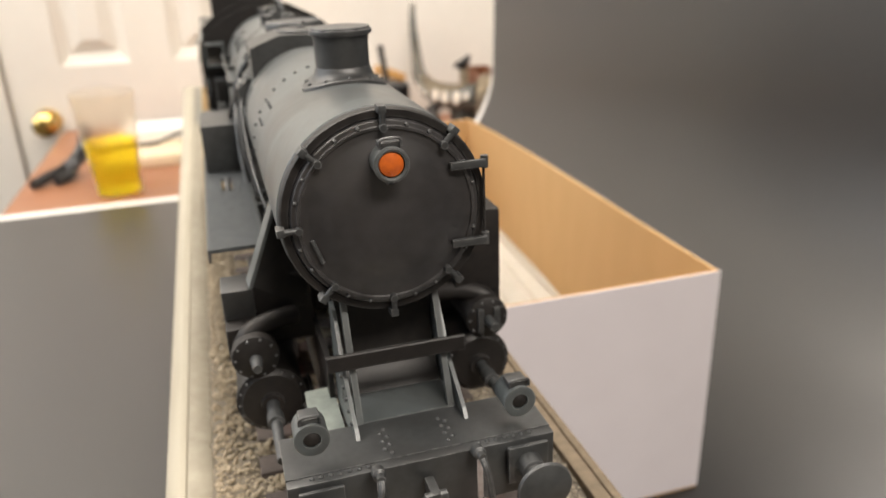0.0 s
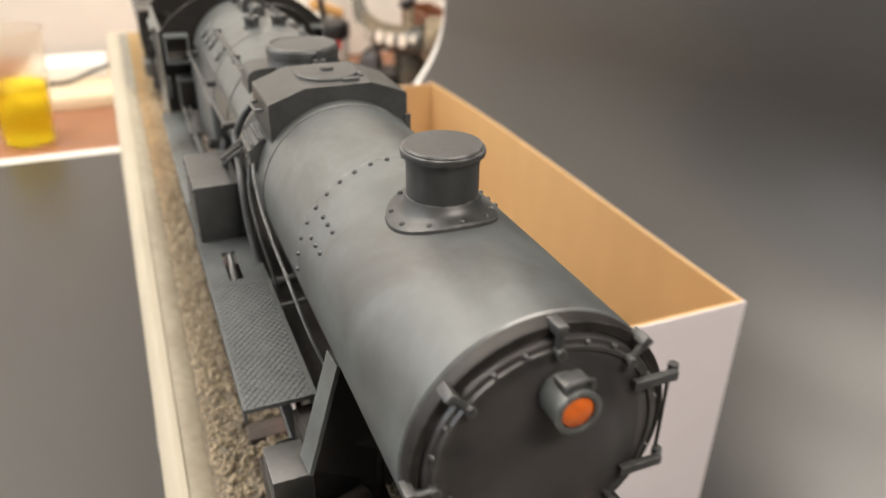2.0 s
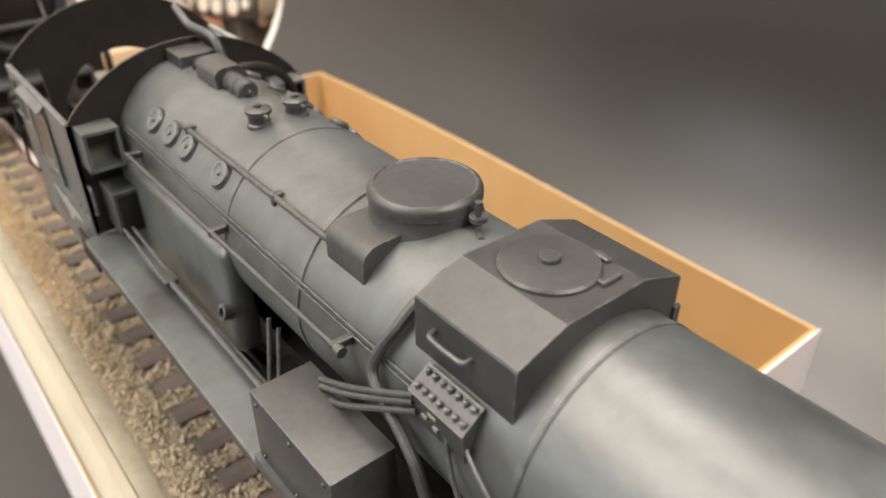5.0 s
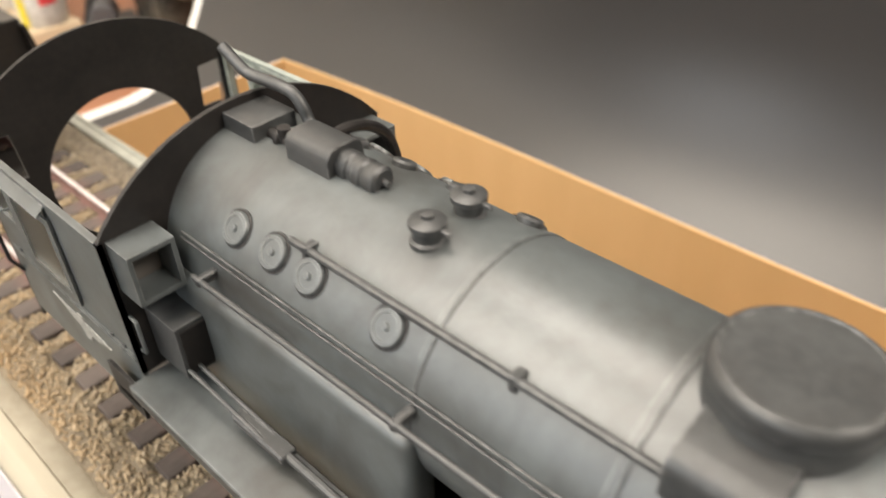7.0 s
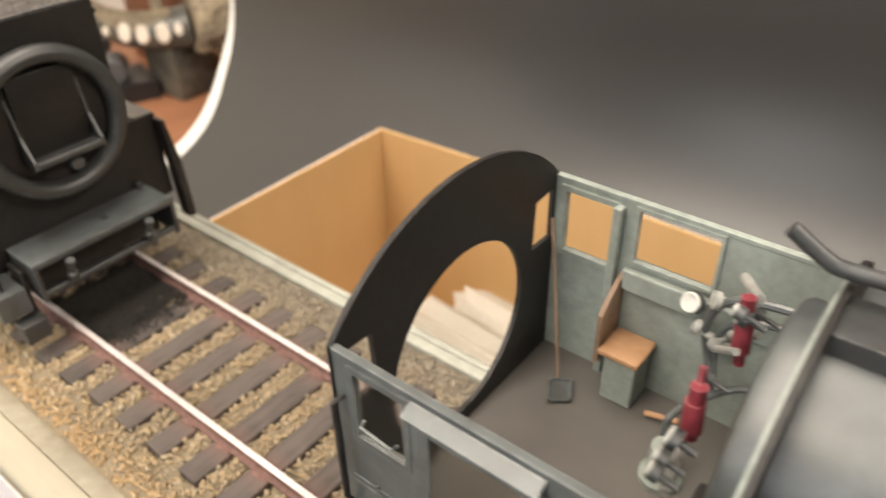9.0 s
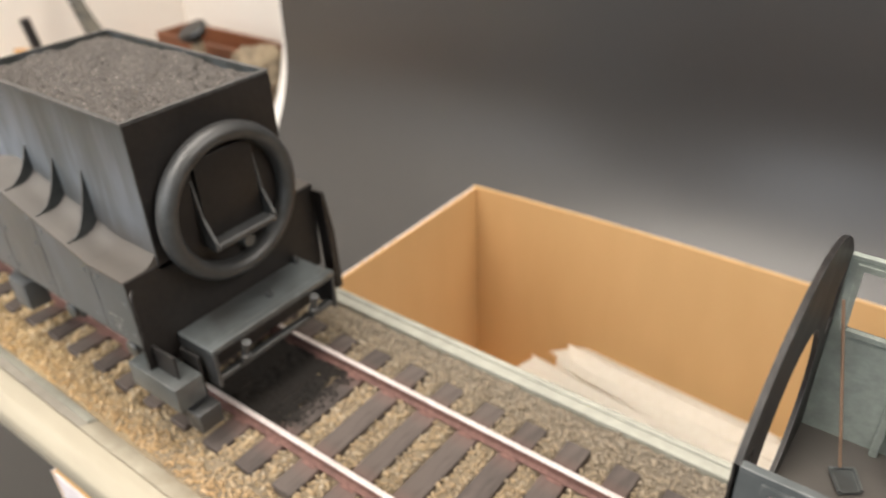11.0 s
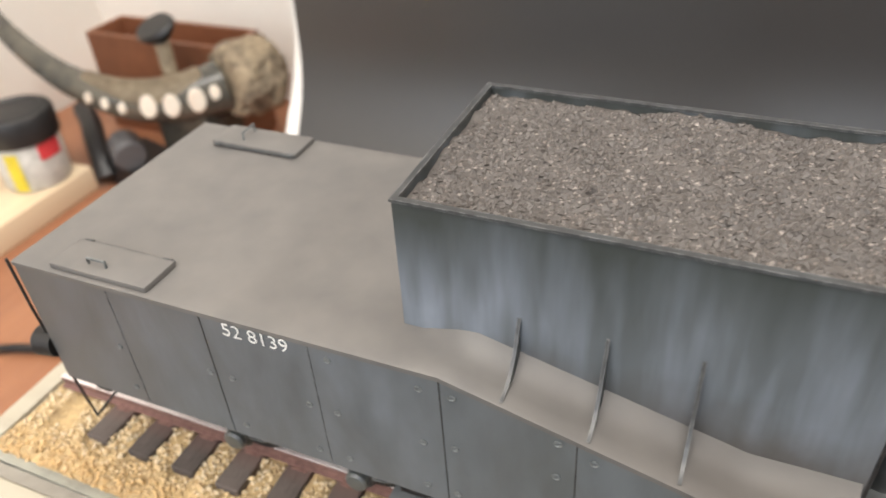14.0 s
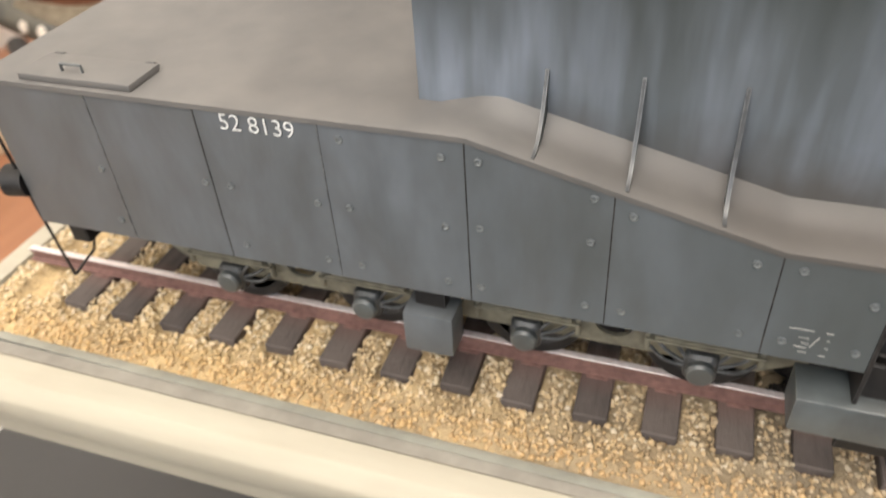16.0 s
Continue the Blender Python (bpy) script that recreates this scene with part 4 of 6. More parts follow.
def headlamp(cx, cy, cz, r, parent, lens_mat, lens_r, nm, label, depth=7):
    lamp = part(nm, lathe(bm_new(), [(0, 0), (r * 0.92, 0), (r, -0.8), (r, -depth + 1.2), (r * 1.04, -depth + 1), (r * 1.04, -depth + 0.2), (r * 0.9, -depth), (lens_r, -depth + 0.2), (lens_r, -depth + 1.4), (0, -depth + 1.4)],
                (cx, cy, cz), (0, 1, 0), 36), paint_grey, parent, label)
    part("lens", lathe(bm_new(), [(lens_r, -depth + 1.3), (lens_r * 0.9, -depth + 0.5), (lens_r * 0.5, -depth + 0.05), (0, -depth - 0.1)], (cx, cy, cz), (0, 1, 0), 28), lens_mat, lamp)
    v = bm_new()
    box(v, (cx - r * 0.62, cy - depth * 0.85, cz + r * 0.82), (cx + r * 0.62, cy - depth * 0.25, cz + r * 1.28), 0.6, 2)
    part("vent", v, paint_mid, lamp)
    tube(h := bm_new(), [(cx - r * 0.62, cy - depth * 0.9, cz + r * 1.0), (cx - r * 0.5, cy - depth * 0.9, cz + r * 1.45), (cx + r * 0.5, cy - depth * 0.9, cz + r * 1.45), (cx + r * 0.62, cy - depth * 0.9, cz + r * 1.0)], 0.35)
    part("handle", h, paint_mid, lamp)
    f = bm_new()
    box(f, (cx - 0.9, cy - depth * 0.6, cz - r * 1.35), (cx + 0.9, cy - depth * 0.2, cz - r * 0.8), 0.3)
    part("foot", f, paint_mid, lamp)
    return lamp


headlamp(0, -3.4, 102, 4.0, loco, orange_lens, 3.1, "headlamp", "grey headlamp with an orange lens", 6.6)

rivet_me = mesh_of("rivet", lathe(bm_new(), [(0.62, -0.35), (0.62, 0.1), (0.5, 0.4), (0.25, 0.56), (0, 0.6)], (0, 0, 0), (0, 0, 1), 8), paint_mid, 60)
rivets = [(5.2 + 9.35 * k, 76.2) for k in range(-10, 10)]
rivets += [(s * a, y) for s in (1, -1) for a, ys in ((51.3, (70.0, 65.8, 61.8)), (64.1, (70.1, 66.0, 62.0))) for y in ys]
for a, y in rivets:
    x, z = on_boiler(a, BR + 0.1)
    place("rivet", rivet_me, smokebox, at=(x, y, z), turn=Matrix.Rotation(radians(-a), 4, "Y"))


def chimney():
    cy = 47.0
    bm = bm_new()
    prof = [(12.0, 0.0, 1), (11.9, 0.7, 1), (11.5, 1.0, 1), (9.6, 1.2, 1), (8.7, 1.7, 0.9), (8.1, 2.6, 0.6), (7.75, 114.9 - BZ - BR + 1.6, 0.0), (7.6, 3.2, 0), (7.6, 9.5, 0), (7.9, 11.6, 0),
            (8.0, 11.8, 0), (8.7, 12.0, 0), (8.85, 12.6, 0), (8.7, 13.2, 0), (8.3, 13.3, 0), (8.3, 13.6, 0), (8.0, 13.95, 0), (0.001, 14.1, 0)]
    seg, rings = 56, []
    for r, h, drape in prof:
        ring = []
        for k in range(seg):
            a = 2 * math.pi * k / seg
            x, y = r * math.cos(a), r * math.sin(a)
            ring.append(bm.verts.new((x, cy + y, drape * surf(x) + (1 - drape) * (BZ + BR) + h)))
        rings.append(ring)
    for p, q in zip(rings, rings[1:]):
        for k in range(seg):
            bm.faces.new((p[k], p[(k + 1) % seg], q[(k + 1) % seg], q[k]))
    bm.faces.new(rings[-1])
    c = part("chimney", bm, paint_mid, loco, "short capped chimney on a bolted saddle flange", smooth=30)
    for k in range(10):
        a = 2 * math.pi * (k + 0.5) / 10
        x, y = 10.7 * math.cos(a), 10.7 * math.sin(a)
        place("rivet", rivet_me, c, at=(x, cy + y, surf(x) + 1.1))


chimney()


def sandbox():
    out = [(-21.2, 100.5), (-21.2, 113.4), (-20.9, 113.9), (-11, 117.5), (-10, 117.8), (10, 117.8), (11, 117.5), (20.9, 113.9), (21.2, 113.4), (21.2, 100.5)]
    s = part("sandbox", prism(bm_new(), out, 126.5, 153), paint_mid, loco, "angular sandbox with a round hatch across the boiler", smooth=12)
    hatch = part("hatch", lathe(bm_new(), [(9.6, 0), (9.6, 0.9), (9.2, 1.3), (8.8, 1.35), (0, 1.8)], (0, 140.5, 117.5), (0, 0, 1), 48), paint_mid, s)
    part("knob", lathe(bm_new(), [(2.0, 1.2), (2.1, 2.0), (1.9, 2.4), (0, 2.5)], (0, 140.5, 117.6), (0, 0, 1), 20), paint_mid, hatch)
    part("latch", box(bm_new(), (2.2, 129.6, 117.4), (7.4, 131.2, 118.9), 0.3), paint_mid, hatch)
    part("latch", box(bm_new(), (8.4, 134, 117.4), (9.9, 138, 118.7), 0.3), paint_mid, hatch)
    part("handle", tube(bm_new(), [(-21, 137, 109.5), (-23, 137.4, 109.3), (-23.3, 140, 109.2), (-23.3, 144, 109.2), (-23, 146.5, 109.3), (-21, 147, 109.5)], 0.55), paint_mid, s)
    part("rim_line", box(bm_new(), (20.4, 125.8, 99), (22.2, 126.6, 107), 0.1), paint_mid, s)


sandbox()


def steam_dome():
    d = part("steam_dome", lathe(bm_new(), [(13.6, 20), (12.9, 24.6), (12.4, 25.6), (12.3, 28.2), (12.6, 28.4), (12.6, 30.2), (12.2, 31.0), (11.5, 31.5), (11.2, 31.5), (11.0, 31.2), (0, 31.5)], (1.2, 178.4, BZ), (0, 0, 1), 56), paint_mid, loco, "low round flat-topped dome")
    w = bm_new()
    rod(w, (3.6, 163.8, 113), (3.6, 163.8, 119.5), 0.8)
    rod(w, (3.6, 163.8, 115.2), (3.6, 163.8, 116.2), 2.0, seg=14)
    rod(w, (3.6, 163.8, 112.8), (1.0, 160, 113), 0.9)
    part("valve", w, paint_mid, loco)
    out = [(-19.6, 99), (-19.6, 109.2), (-19.0, 111.0), (-17.4, 112.2), (-15.5, 112.6), (-8, 112.8), (-6, 112.8), (-6, 98)]
    part("valve_cover", prism(bm_new(), out, 172.3, 186.5), paint_mid, loco, "grey box cover beside the dome", smooth=40)


steam_dome()

# lubricator block under the sandbox with its rows of pins
lub = part("lubricator", prism(bm_new(), [(-27.4, 98.6), (-22.4, 102.4), (-20, 98), (-22.5, 92.3), (-26.6, 91.6)], 132.2, 147.4), paint_mid, loco, "lubricator block with rows of pins")
for j in range(7):
    for i in range(2):
        px, py = -26.2 + 2.5 * i, 133.4 + 2.1 * j
        pz = 99.3 + 1.9 * i
        part("pin", lathe(bm_new(), [(0.45, -0.3), (0.45, 0.7), (0.62, 0.8), (0.62, 1.3), (0.3, 1.5), (0, 1.5)], (px, py, pz), (0, 0, 1), 8), paint_grey, lub)
for z, y0, ln in ((96.6, 139.5, 2.2), (95.0, 142.0, 1.4), (94.2, 139.0, 1.2)):
    part("marking", box(bm_new(), (-27.4, y0, z), (-26.9, y0 + ln, z + 0.7)), valve_paint, lub)

# pipes along the left side
pipes = [
    ([(-10, 156.5, 112), (-17.5, 156.6, 108.6), (-22.3, 157.4, 104), (-25, 159, 99.6), (-27, 159.5, 94.8), (-27.9, 156, 91.4), (-28.4, 149, 87.2), (-29, 143, 82), (-29, 138, 72), (-28, 130, 60)], 1.25),
    ([(-25.6, 135, 96.6), (-26.9, 129, 92.5), (-27.3, 121, 87), (-27.3, 110, 83.4), (-27.2, 97.6, 81), (-27.0, 89, 79.6), (-26.8, 81.6, 77.6), (-25, 70, 70), (-22, 62, 62)], 0.5),
    ([(-26.2, 138, 94.8), (-28.0, 134, 88), (-28.4, 130, 82.5), (-28, 124, 76), (-26.5, 117, 66), (-25, 112, 56)], 0.5),
    ([(-27, 146, 98), (-28.6, 156, 92.4), (-29.6, 166, 87), (-30, 176, 82)], 0.7),
    ([(-27.2, 146, 96.4), (-29.2, 156, 91), (-30.4, 166, 85.6), (-31, 174, 82)], 0.7),
    ([(-27.2, 145, 94.8), (-29.6, 155, 89.4), (-31, 164, 84), (-31.4, 170, 81)], 0.7),
]
for pts, r in pipes:
    part("pipe", tube(bm_new(), pts, r, 10), paint_mid, loco)
b = bm_new()
x, z = on_boiler(42.6, BR + 1.0)
rod(b, (x, 267, z), (x, 185, z), 0.85)
sand_pipe = part("pipe", b, paint_mid, loco)
for y in (262, 212):
    x, z = on_boiler(42.5, BR)
    part("bracket", box(bm_new(), (x - 1.6, y - 0.9, z - 1.6), (x + 1.6, y + 0.9, z + 1.9), 0.3), paint_mid, sand_pipe)
x, z = on_boiler(69, BR + 0.3)
b = bm_new()
rod(b, (x, 300, z), (x, 146, z), 0.3)
x, z = on_boiler(72, BR + 0.3)
rod(b, (x, 300, z), (x, 146, z), 0.3)
part("conduit", b, paint_mid, loco)
rail = part("handrail", rod(bm_new(), (-29.3, 289, 92.9), (-29.3, 168, 95.2), 0.7, seg=12), paint_mid, loco)
for y, z in ((287, 92.9), (228, 94.1), (170, 95.1)):
    part("stanchion", box(bm_new(), (-30.1, y - 0.8, z - 1.4), (-24, y + 0.8, z + 0.9), 0.3), paint_mid, rail)
part("end_cap", lathe(bm_new(), [(1.3, 0), (1.3, 2)], (-29.3, 166.8, 95.2), (0, 1, 0), 12), paint_mid, rail)

# washout plugs
plug_me = mesh_of("washout_plug", lathe(bm_new(), [(3.7, -0.8), (3.7, 0.5), (3.4, 1.0), (2.6, 1.05), (2.5, 0.8), (0.8, 0.8), (0.7, 1.4), (0, 1.5)], (0, 0, 0), (0, 0, 1), 28), paint_grey, 40)
joint_me = mesh_of("joint_ring", lathe(bm_new(), [(3.6, -0.9), (4.25, -0.7), (4.25, 0.12), (3.6, 0.2)], (0, 0, 0), (0, 0, 1), 28), paint_dark, 40)
for y in (282.6, 270.2, 259, 238.0):
    for s in (1, -1):
        x, z = on_boiler(51.5 * s, BR)
        p = place("washout_plug", plug_me, loco, at=(x, y, z), turn=Matrix.Rotation(radians(-51.5 * s), 4, "Y"))
        place("joint_ring", joint_me, p, at=(x, y, z), turn=Matrix.Rotation(radians(-51.5 * s), 4, "Y"))

# safety valves, turret and pipes before the cab
valve_me = mesh_of("safety_valve", lathe(bm_new(), [(3.5, 0), (3.5, 1.2), (2.9, 1.6), (2.9, 3.8), (3.6, 4.2), (3.6, 5.2), (2.9, 5.6), (1.2, 5.8), (1.1, 6.6), (0, 6.8)], (0, 0, 0), (0, 0, 1), 24), paint_mid, 40)
for s in (-1, 1):
    v = place("safety_valve", valve_me, loco, at=(s * 5.6, 242, surf(5.6) - 1.2))
    part("lever", box(bm_new(), (s * 5.6 - 0.5, 236.5, surf(5.6) + 2.6), (s * 5.6 + 0.5, 240, surf(5.6) + 3.6), 0.2), paint_mid, v)
cap_me = mesh_of("inspection_cap", lathe(bm_new(), [(2.8, -0.6), (2.8, 0.9), (2.3, 1.4), (0, 1.6)], (0, 0, 0), (0, 0, 1), 20), paint_mid, 40)
for a, y in ((-28, 266), (-30, 251), (-33, 234), (-26, 280)):
    x, z = on_boiler(a, BR)
    place("inspection_cap", cap_me, loco, at=(x, y, z), turn=Matrix.Rotation(radians(-a), 4, "Y"))


def turret():
    t = part("turret", prism(bm_new(), [(-4.6, 109), (-4.6, 117), (-3.6, 118.4), (-2, 119), (3, 119), (4.6, 118), (5.2, 116.4), (5.2, 109)], 270.5, 284), paint_mid, loco, "rounded steam turret block on the boiler", smooth=40)
    w = bm_new()
    lathe(w, [(3.4, 0), (3.4, 2.6), (3.0, 3.0), (3.0, 4.4), (3.3, 4.8), (3.3, 6.6), (2.9, 7), (3.2, 7.8), (3.2, 10.4), (2.6, 11), (0.7, 11), (0.7, 12.4), (0, 12.5)], (0.4, 270.6, 114.4), (0, -1, 0), 24)
    part("whistle", w, paint_mid, t)
    part("exhaust_pipe", tube(bm_new(), [(3.6, 284, 112.6), (6.4, 288.4, 112.6), (7.4, 291.2, 114.4), (7.2, 292.8, 117.8), (6.8, 295.4, 120.3), (6.2, 301, 121.0), (5.4, 308, 121.2), (5.0, 311, 122.2), (4.5, 317, 126)], 1.45, 12), paint_mid, loco)
    part("hose", tube(bm_new(), [(5, 283, 112), (9, 284.8, 112.4), (14, 285.5, 112), (20, 286, 110), (25.5, 286.5, 105.6), (29, 287, 99), (30, 287, 90)], 1.4, 10), paint_dark, loco)
    part("junction_box", box(bm_new(), (-5.4, 294.5, 110.6), (6.5, 306, 116.6), 0.5, 2), paint_mid, loco)
    n = bm_new()
    lathe(n, [(1.5, 0), (1.5, 3), (2.4, 3.4), (2.4, 4.6), (1.4, 5), (1.4, 7), (2.0, 7.4), (2.0, 8.6), (0, 9)], (-0.6, 294.6, 113.4), (0, -1, 0), 16)
    rod(n, (-0.6, 289.6, 110.2), (-0.6, 289.6, 116.6), 1.5, seg=12)
    part("injector_valve", n, paint_dark, loco)


turret()

# firebox sides, running boards and what stands on them
for s in (-1, 1):
    f = bm_new()
    box(f, (s * 20, 227, 52), (s * 28.0, 306, 87.3), 3.6, 4)
    part("firebox_side", f, paint_grey, loco)
    o = sorted((s * 30.0, s * 44.8))
    b = bm_new()
    holes = []
    if s < 0:
        holes = [rect(-38.6, 122, -34.2, 141)]
    i = sorted((s * 27.0, s * 44.8))
    pierced(b, rect(i[0], 59.5, i[1], 184), holes, 60.6, 61.8, "z")
    rb = part("running_board", b, tread_paint, loco, "checker-plate running board", smooth=0)
    if s < 0:
        part("slot_lever", tube(bm_new(), [(-36.4, 124, 57.5), (-36.6, 130, 59.0), (-36.2, 135, 60.6), (-36.2, 138.5, 61.6), (-36.2, 140.2, 60.2)], 1.1), paint_mid, rb)
        part("slot_floor", box(bm_new(), (-40, 121, 55.5), (-33.2, 142, 56.5)), paint_dark, rb)
    b = bm_new()
    box(b, (o[0], 183.9, 58.2), (o[1], 306, 59.4), 0.2)
    part("running_board", b, paint_grey, loco, smooth=0)
    e = sorted((s * 44.0, s * 44.8))
    part("board_edge", box(bm_new(), (e[0], 59.5, 57.6), (e[1], 184, 60.6)), paint_mid, loco, smooth=0)
    part("board_edge", box(bm_new(), (e[0], 184, 55.4), (e[1], 306, 58.2)), paint_mid, loco, smooth=0)
    g = bm_new()
    top, low = (s * 24.4, 50, 76), (s * 33.6, 41, 56)
    vs = [g.verts.new(p) for p in (top, low, (s * 33.6, 41, 47), (s * 18, 41, 47), (s * 15, 50, 68))]
    vb = [g.verts.new((v.co.x, v.co.y + 1.4, v.co.z)) for v in vs]
    g.faces.new(vs)
    g.faces.new(vb[::-1])
    for k in range(5):
        g.faces.new((vs[k], vs[(k + 1) % 5], vb[(k + 1) % 5], vb[k]))
    part("gusset", g, paint_dark, loco, smooth=0)
    g = bm_new()
    vs = [g.verts.new(p) for p in ((s * 24.2, 49, 76.6), (s * 34.2, 39.6, 55.8), (s * 34.6, 46.6, 55.8), (s * 24.6, 56, 76.6))]
    vb = [g.verts.new((v.co.x - s * 0.9, v.co.y, v.co.z - 0.5)) for v in vs]
    g.faces.new(vs)
    g.faces.new(vb[::-1])
    for k in range(4):
        g.faces.new((vs[k], vs[(k + 1) % 4], vb[(k + 1) % 4], vb[k]))
    part("gusset_flange", g, paint_grey, loco, smooth=0)
    for y, r in ((118, 1.5), (104, 0.8)):
        part("bracket", rod(bm_new(), (s * 28, y, 60.2), (s * 12, y, 62), r), paint_mid, loco)


def checker(y0, y1, x0, x1, z, parent):
    """Crossing raised ridges of a tread plate, as one mesh."""
    verts, faces = [], []
    p, q, w, h = 1.0, 1.15, 0.15, 0.2
    for j in range(int((y1 - y0) / q)):
        for i in range(int((x1 - x0) / p)):
            a = Vector((x0 + i * p, y0 + j * q))
            b = a + Vector((p, q))
            if (i + j) % 2:
                a, b = Vector((b.x, a.y)), Vector((a.x, b.y))
            m = (a + b) / 2
            if -39 < m.x < -33.8 and 121.6 < m.y < 141.4:
                continue
            t = (b - a).normalized()
            nrm = Vector((-t.y, t.x)) * w
            k = len(verts)
            for v, zz in ((a + nrm, z), (a - nrm, z), (b - nrm, z), (b + nrm, z), (a, z + h), (b, z + h)):
                verts.append((v.x * MM, v.y * MM, zz * MM))
            faces += [(k, k + 3, k + 5, k + 4), (k + 1, k + 4, k + 5, k + 2)]
    me = bpy.data.meshes.new("tread_pattern")
    me.from_pydata(verts, [], faces)
    me.materials.append(tread_paint)
    ob = place("tread_pattern", me, parent)
    ob["kind"] = "stuff"


checker(60, 149.5, -44.2, -27.4, 61.78, loco)

tank_l = part("equipment_box", box(bm_new(), (-43.6, 150.5, 61.9), (-28.4, 183, 81.6), 0.3, 2), paint_mid, loco, "plain rectangular steel equipment box")
for y in (153, 166, 180):
    for z in (79.6, 64):
        place("rivet", rivet_me, tank_l, at=(-43.6, y, z), turn=Matrix.Rotation(radians(-90), 4, "Y"))
part("step_box", box(bm_new(), (-35.5, 293, 63.5), (-26, 306, 78.8), 0.4, 2), paint_mid, loco)
part("step_box", box(bm_new(), (-34.6, 292.6, 64.6), (-27, 293.2, 77.6)), paint_dark, loco)
rods = bm_new()
rod(rods, (-34.6, 294, 66), (-34.6, 262, 63.4), 0.6)
rod(rods, (-32, 294, 66), (-32, 262, 63.4), 0.6)
box(rods, (-35.4, 258, 62), (-31.2, 276, 64.2), 0.4)
rod(rods, (-33.3, 260, 63), (-33.3, 186, 61.8), 1.1)
part("reversing_rod", rods, paint_mid, loco)
part("drain_cock", lathe(bm_new(), [(2.2, 0), (2.2, 3), (1.4, 3.1), (1.4, 1.5), (0, 1.5)], (-28, 228, 68), (-1, 0, 0.4), 18), paint_mid, loco)
for y in (199, 204):
    part("stay_rod", rod(bm_new(), (-33, y - 5, 59.4), (-26.5, y + 3, 78), 0.6), paint_mid, loco)

# ---- the cab ----
CX, CF, CR, CZ = 40.5, 306, 379.5, 99


def arch(w, zs, zt, n=24):
    """Points of a low arch from (-w, zs) over (0, zt) to (w, zs)."""
    h = zt - zs
    R = (w * w + h * h) / (2 * h)
    a = math.asin(w / R)
    return [(R * math.sin(-a + 2 * a * k / n), zt - R + R * math.cos(-a + 2 * a * k / n)) for k in range(n + 1)]


cab = part("cab_floor", box(bm_new(), (-CX + 1, 316, 42), (CX - 1, CR - 0.5, 43.6)), dust_top, loco, "dark worn cab floor", smooth=0)
bm = bm_new()
pierced(bm, [(-CX, 60), *arch(CX, CZ, 118.5), (CX, 60)], [disc(0, BZ, BR - 0.4, 48)], CF, CF + 1.2)
part("cab_front", bm, paint_dark, loco, "black arched cab front", smooth=0)
bm = bm_new()
pierced(bm, [(-CX + 1.3, 60), *arch(CX - 1.3, CZ - 0.4, 117.6), (CX - 1.3, 60)], [disc(0, BZ, BR - 0.4, 48)], CF + 1.25, CF + 1.9)
part("front_lining", bm, cab_green, loco, "grey-green inner face of the cab front", smooth=0)
bm = bm_new()
wins = [[(29.2, 81.2), (38, 81), (38, 95.6), (30, 95)], [(-38, 81), (-29.2, 81.2), (-30, 95), (-38, 95.6)]]
pierced(bm, [(-CX, 36), *arch(CX, CZ, 117.5)[:], (CX, 36)], [disc(0, 72.5, 24.5, 56), *wins], CR - 0.6, CR + 0.6)
part("cab_rear", bm, paint_dark, loco, "black arched rear cab wall with a large round opening", smooth=0)


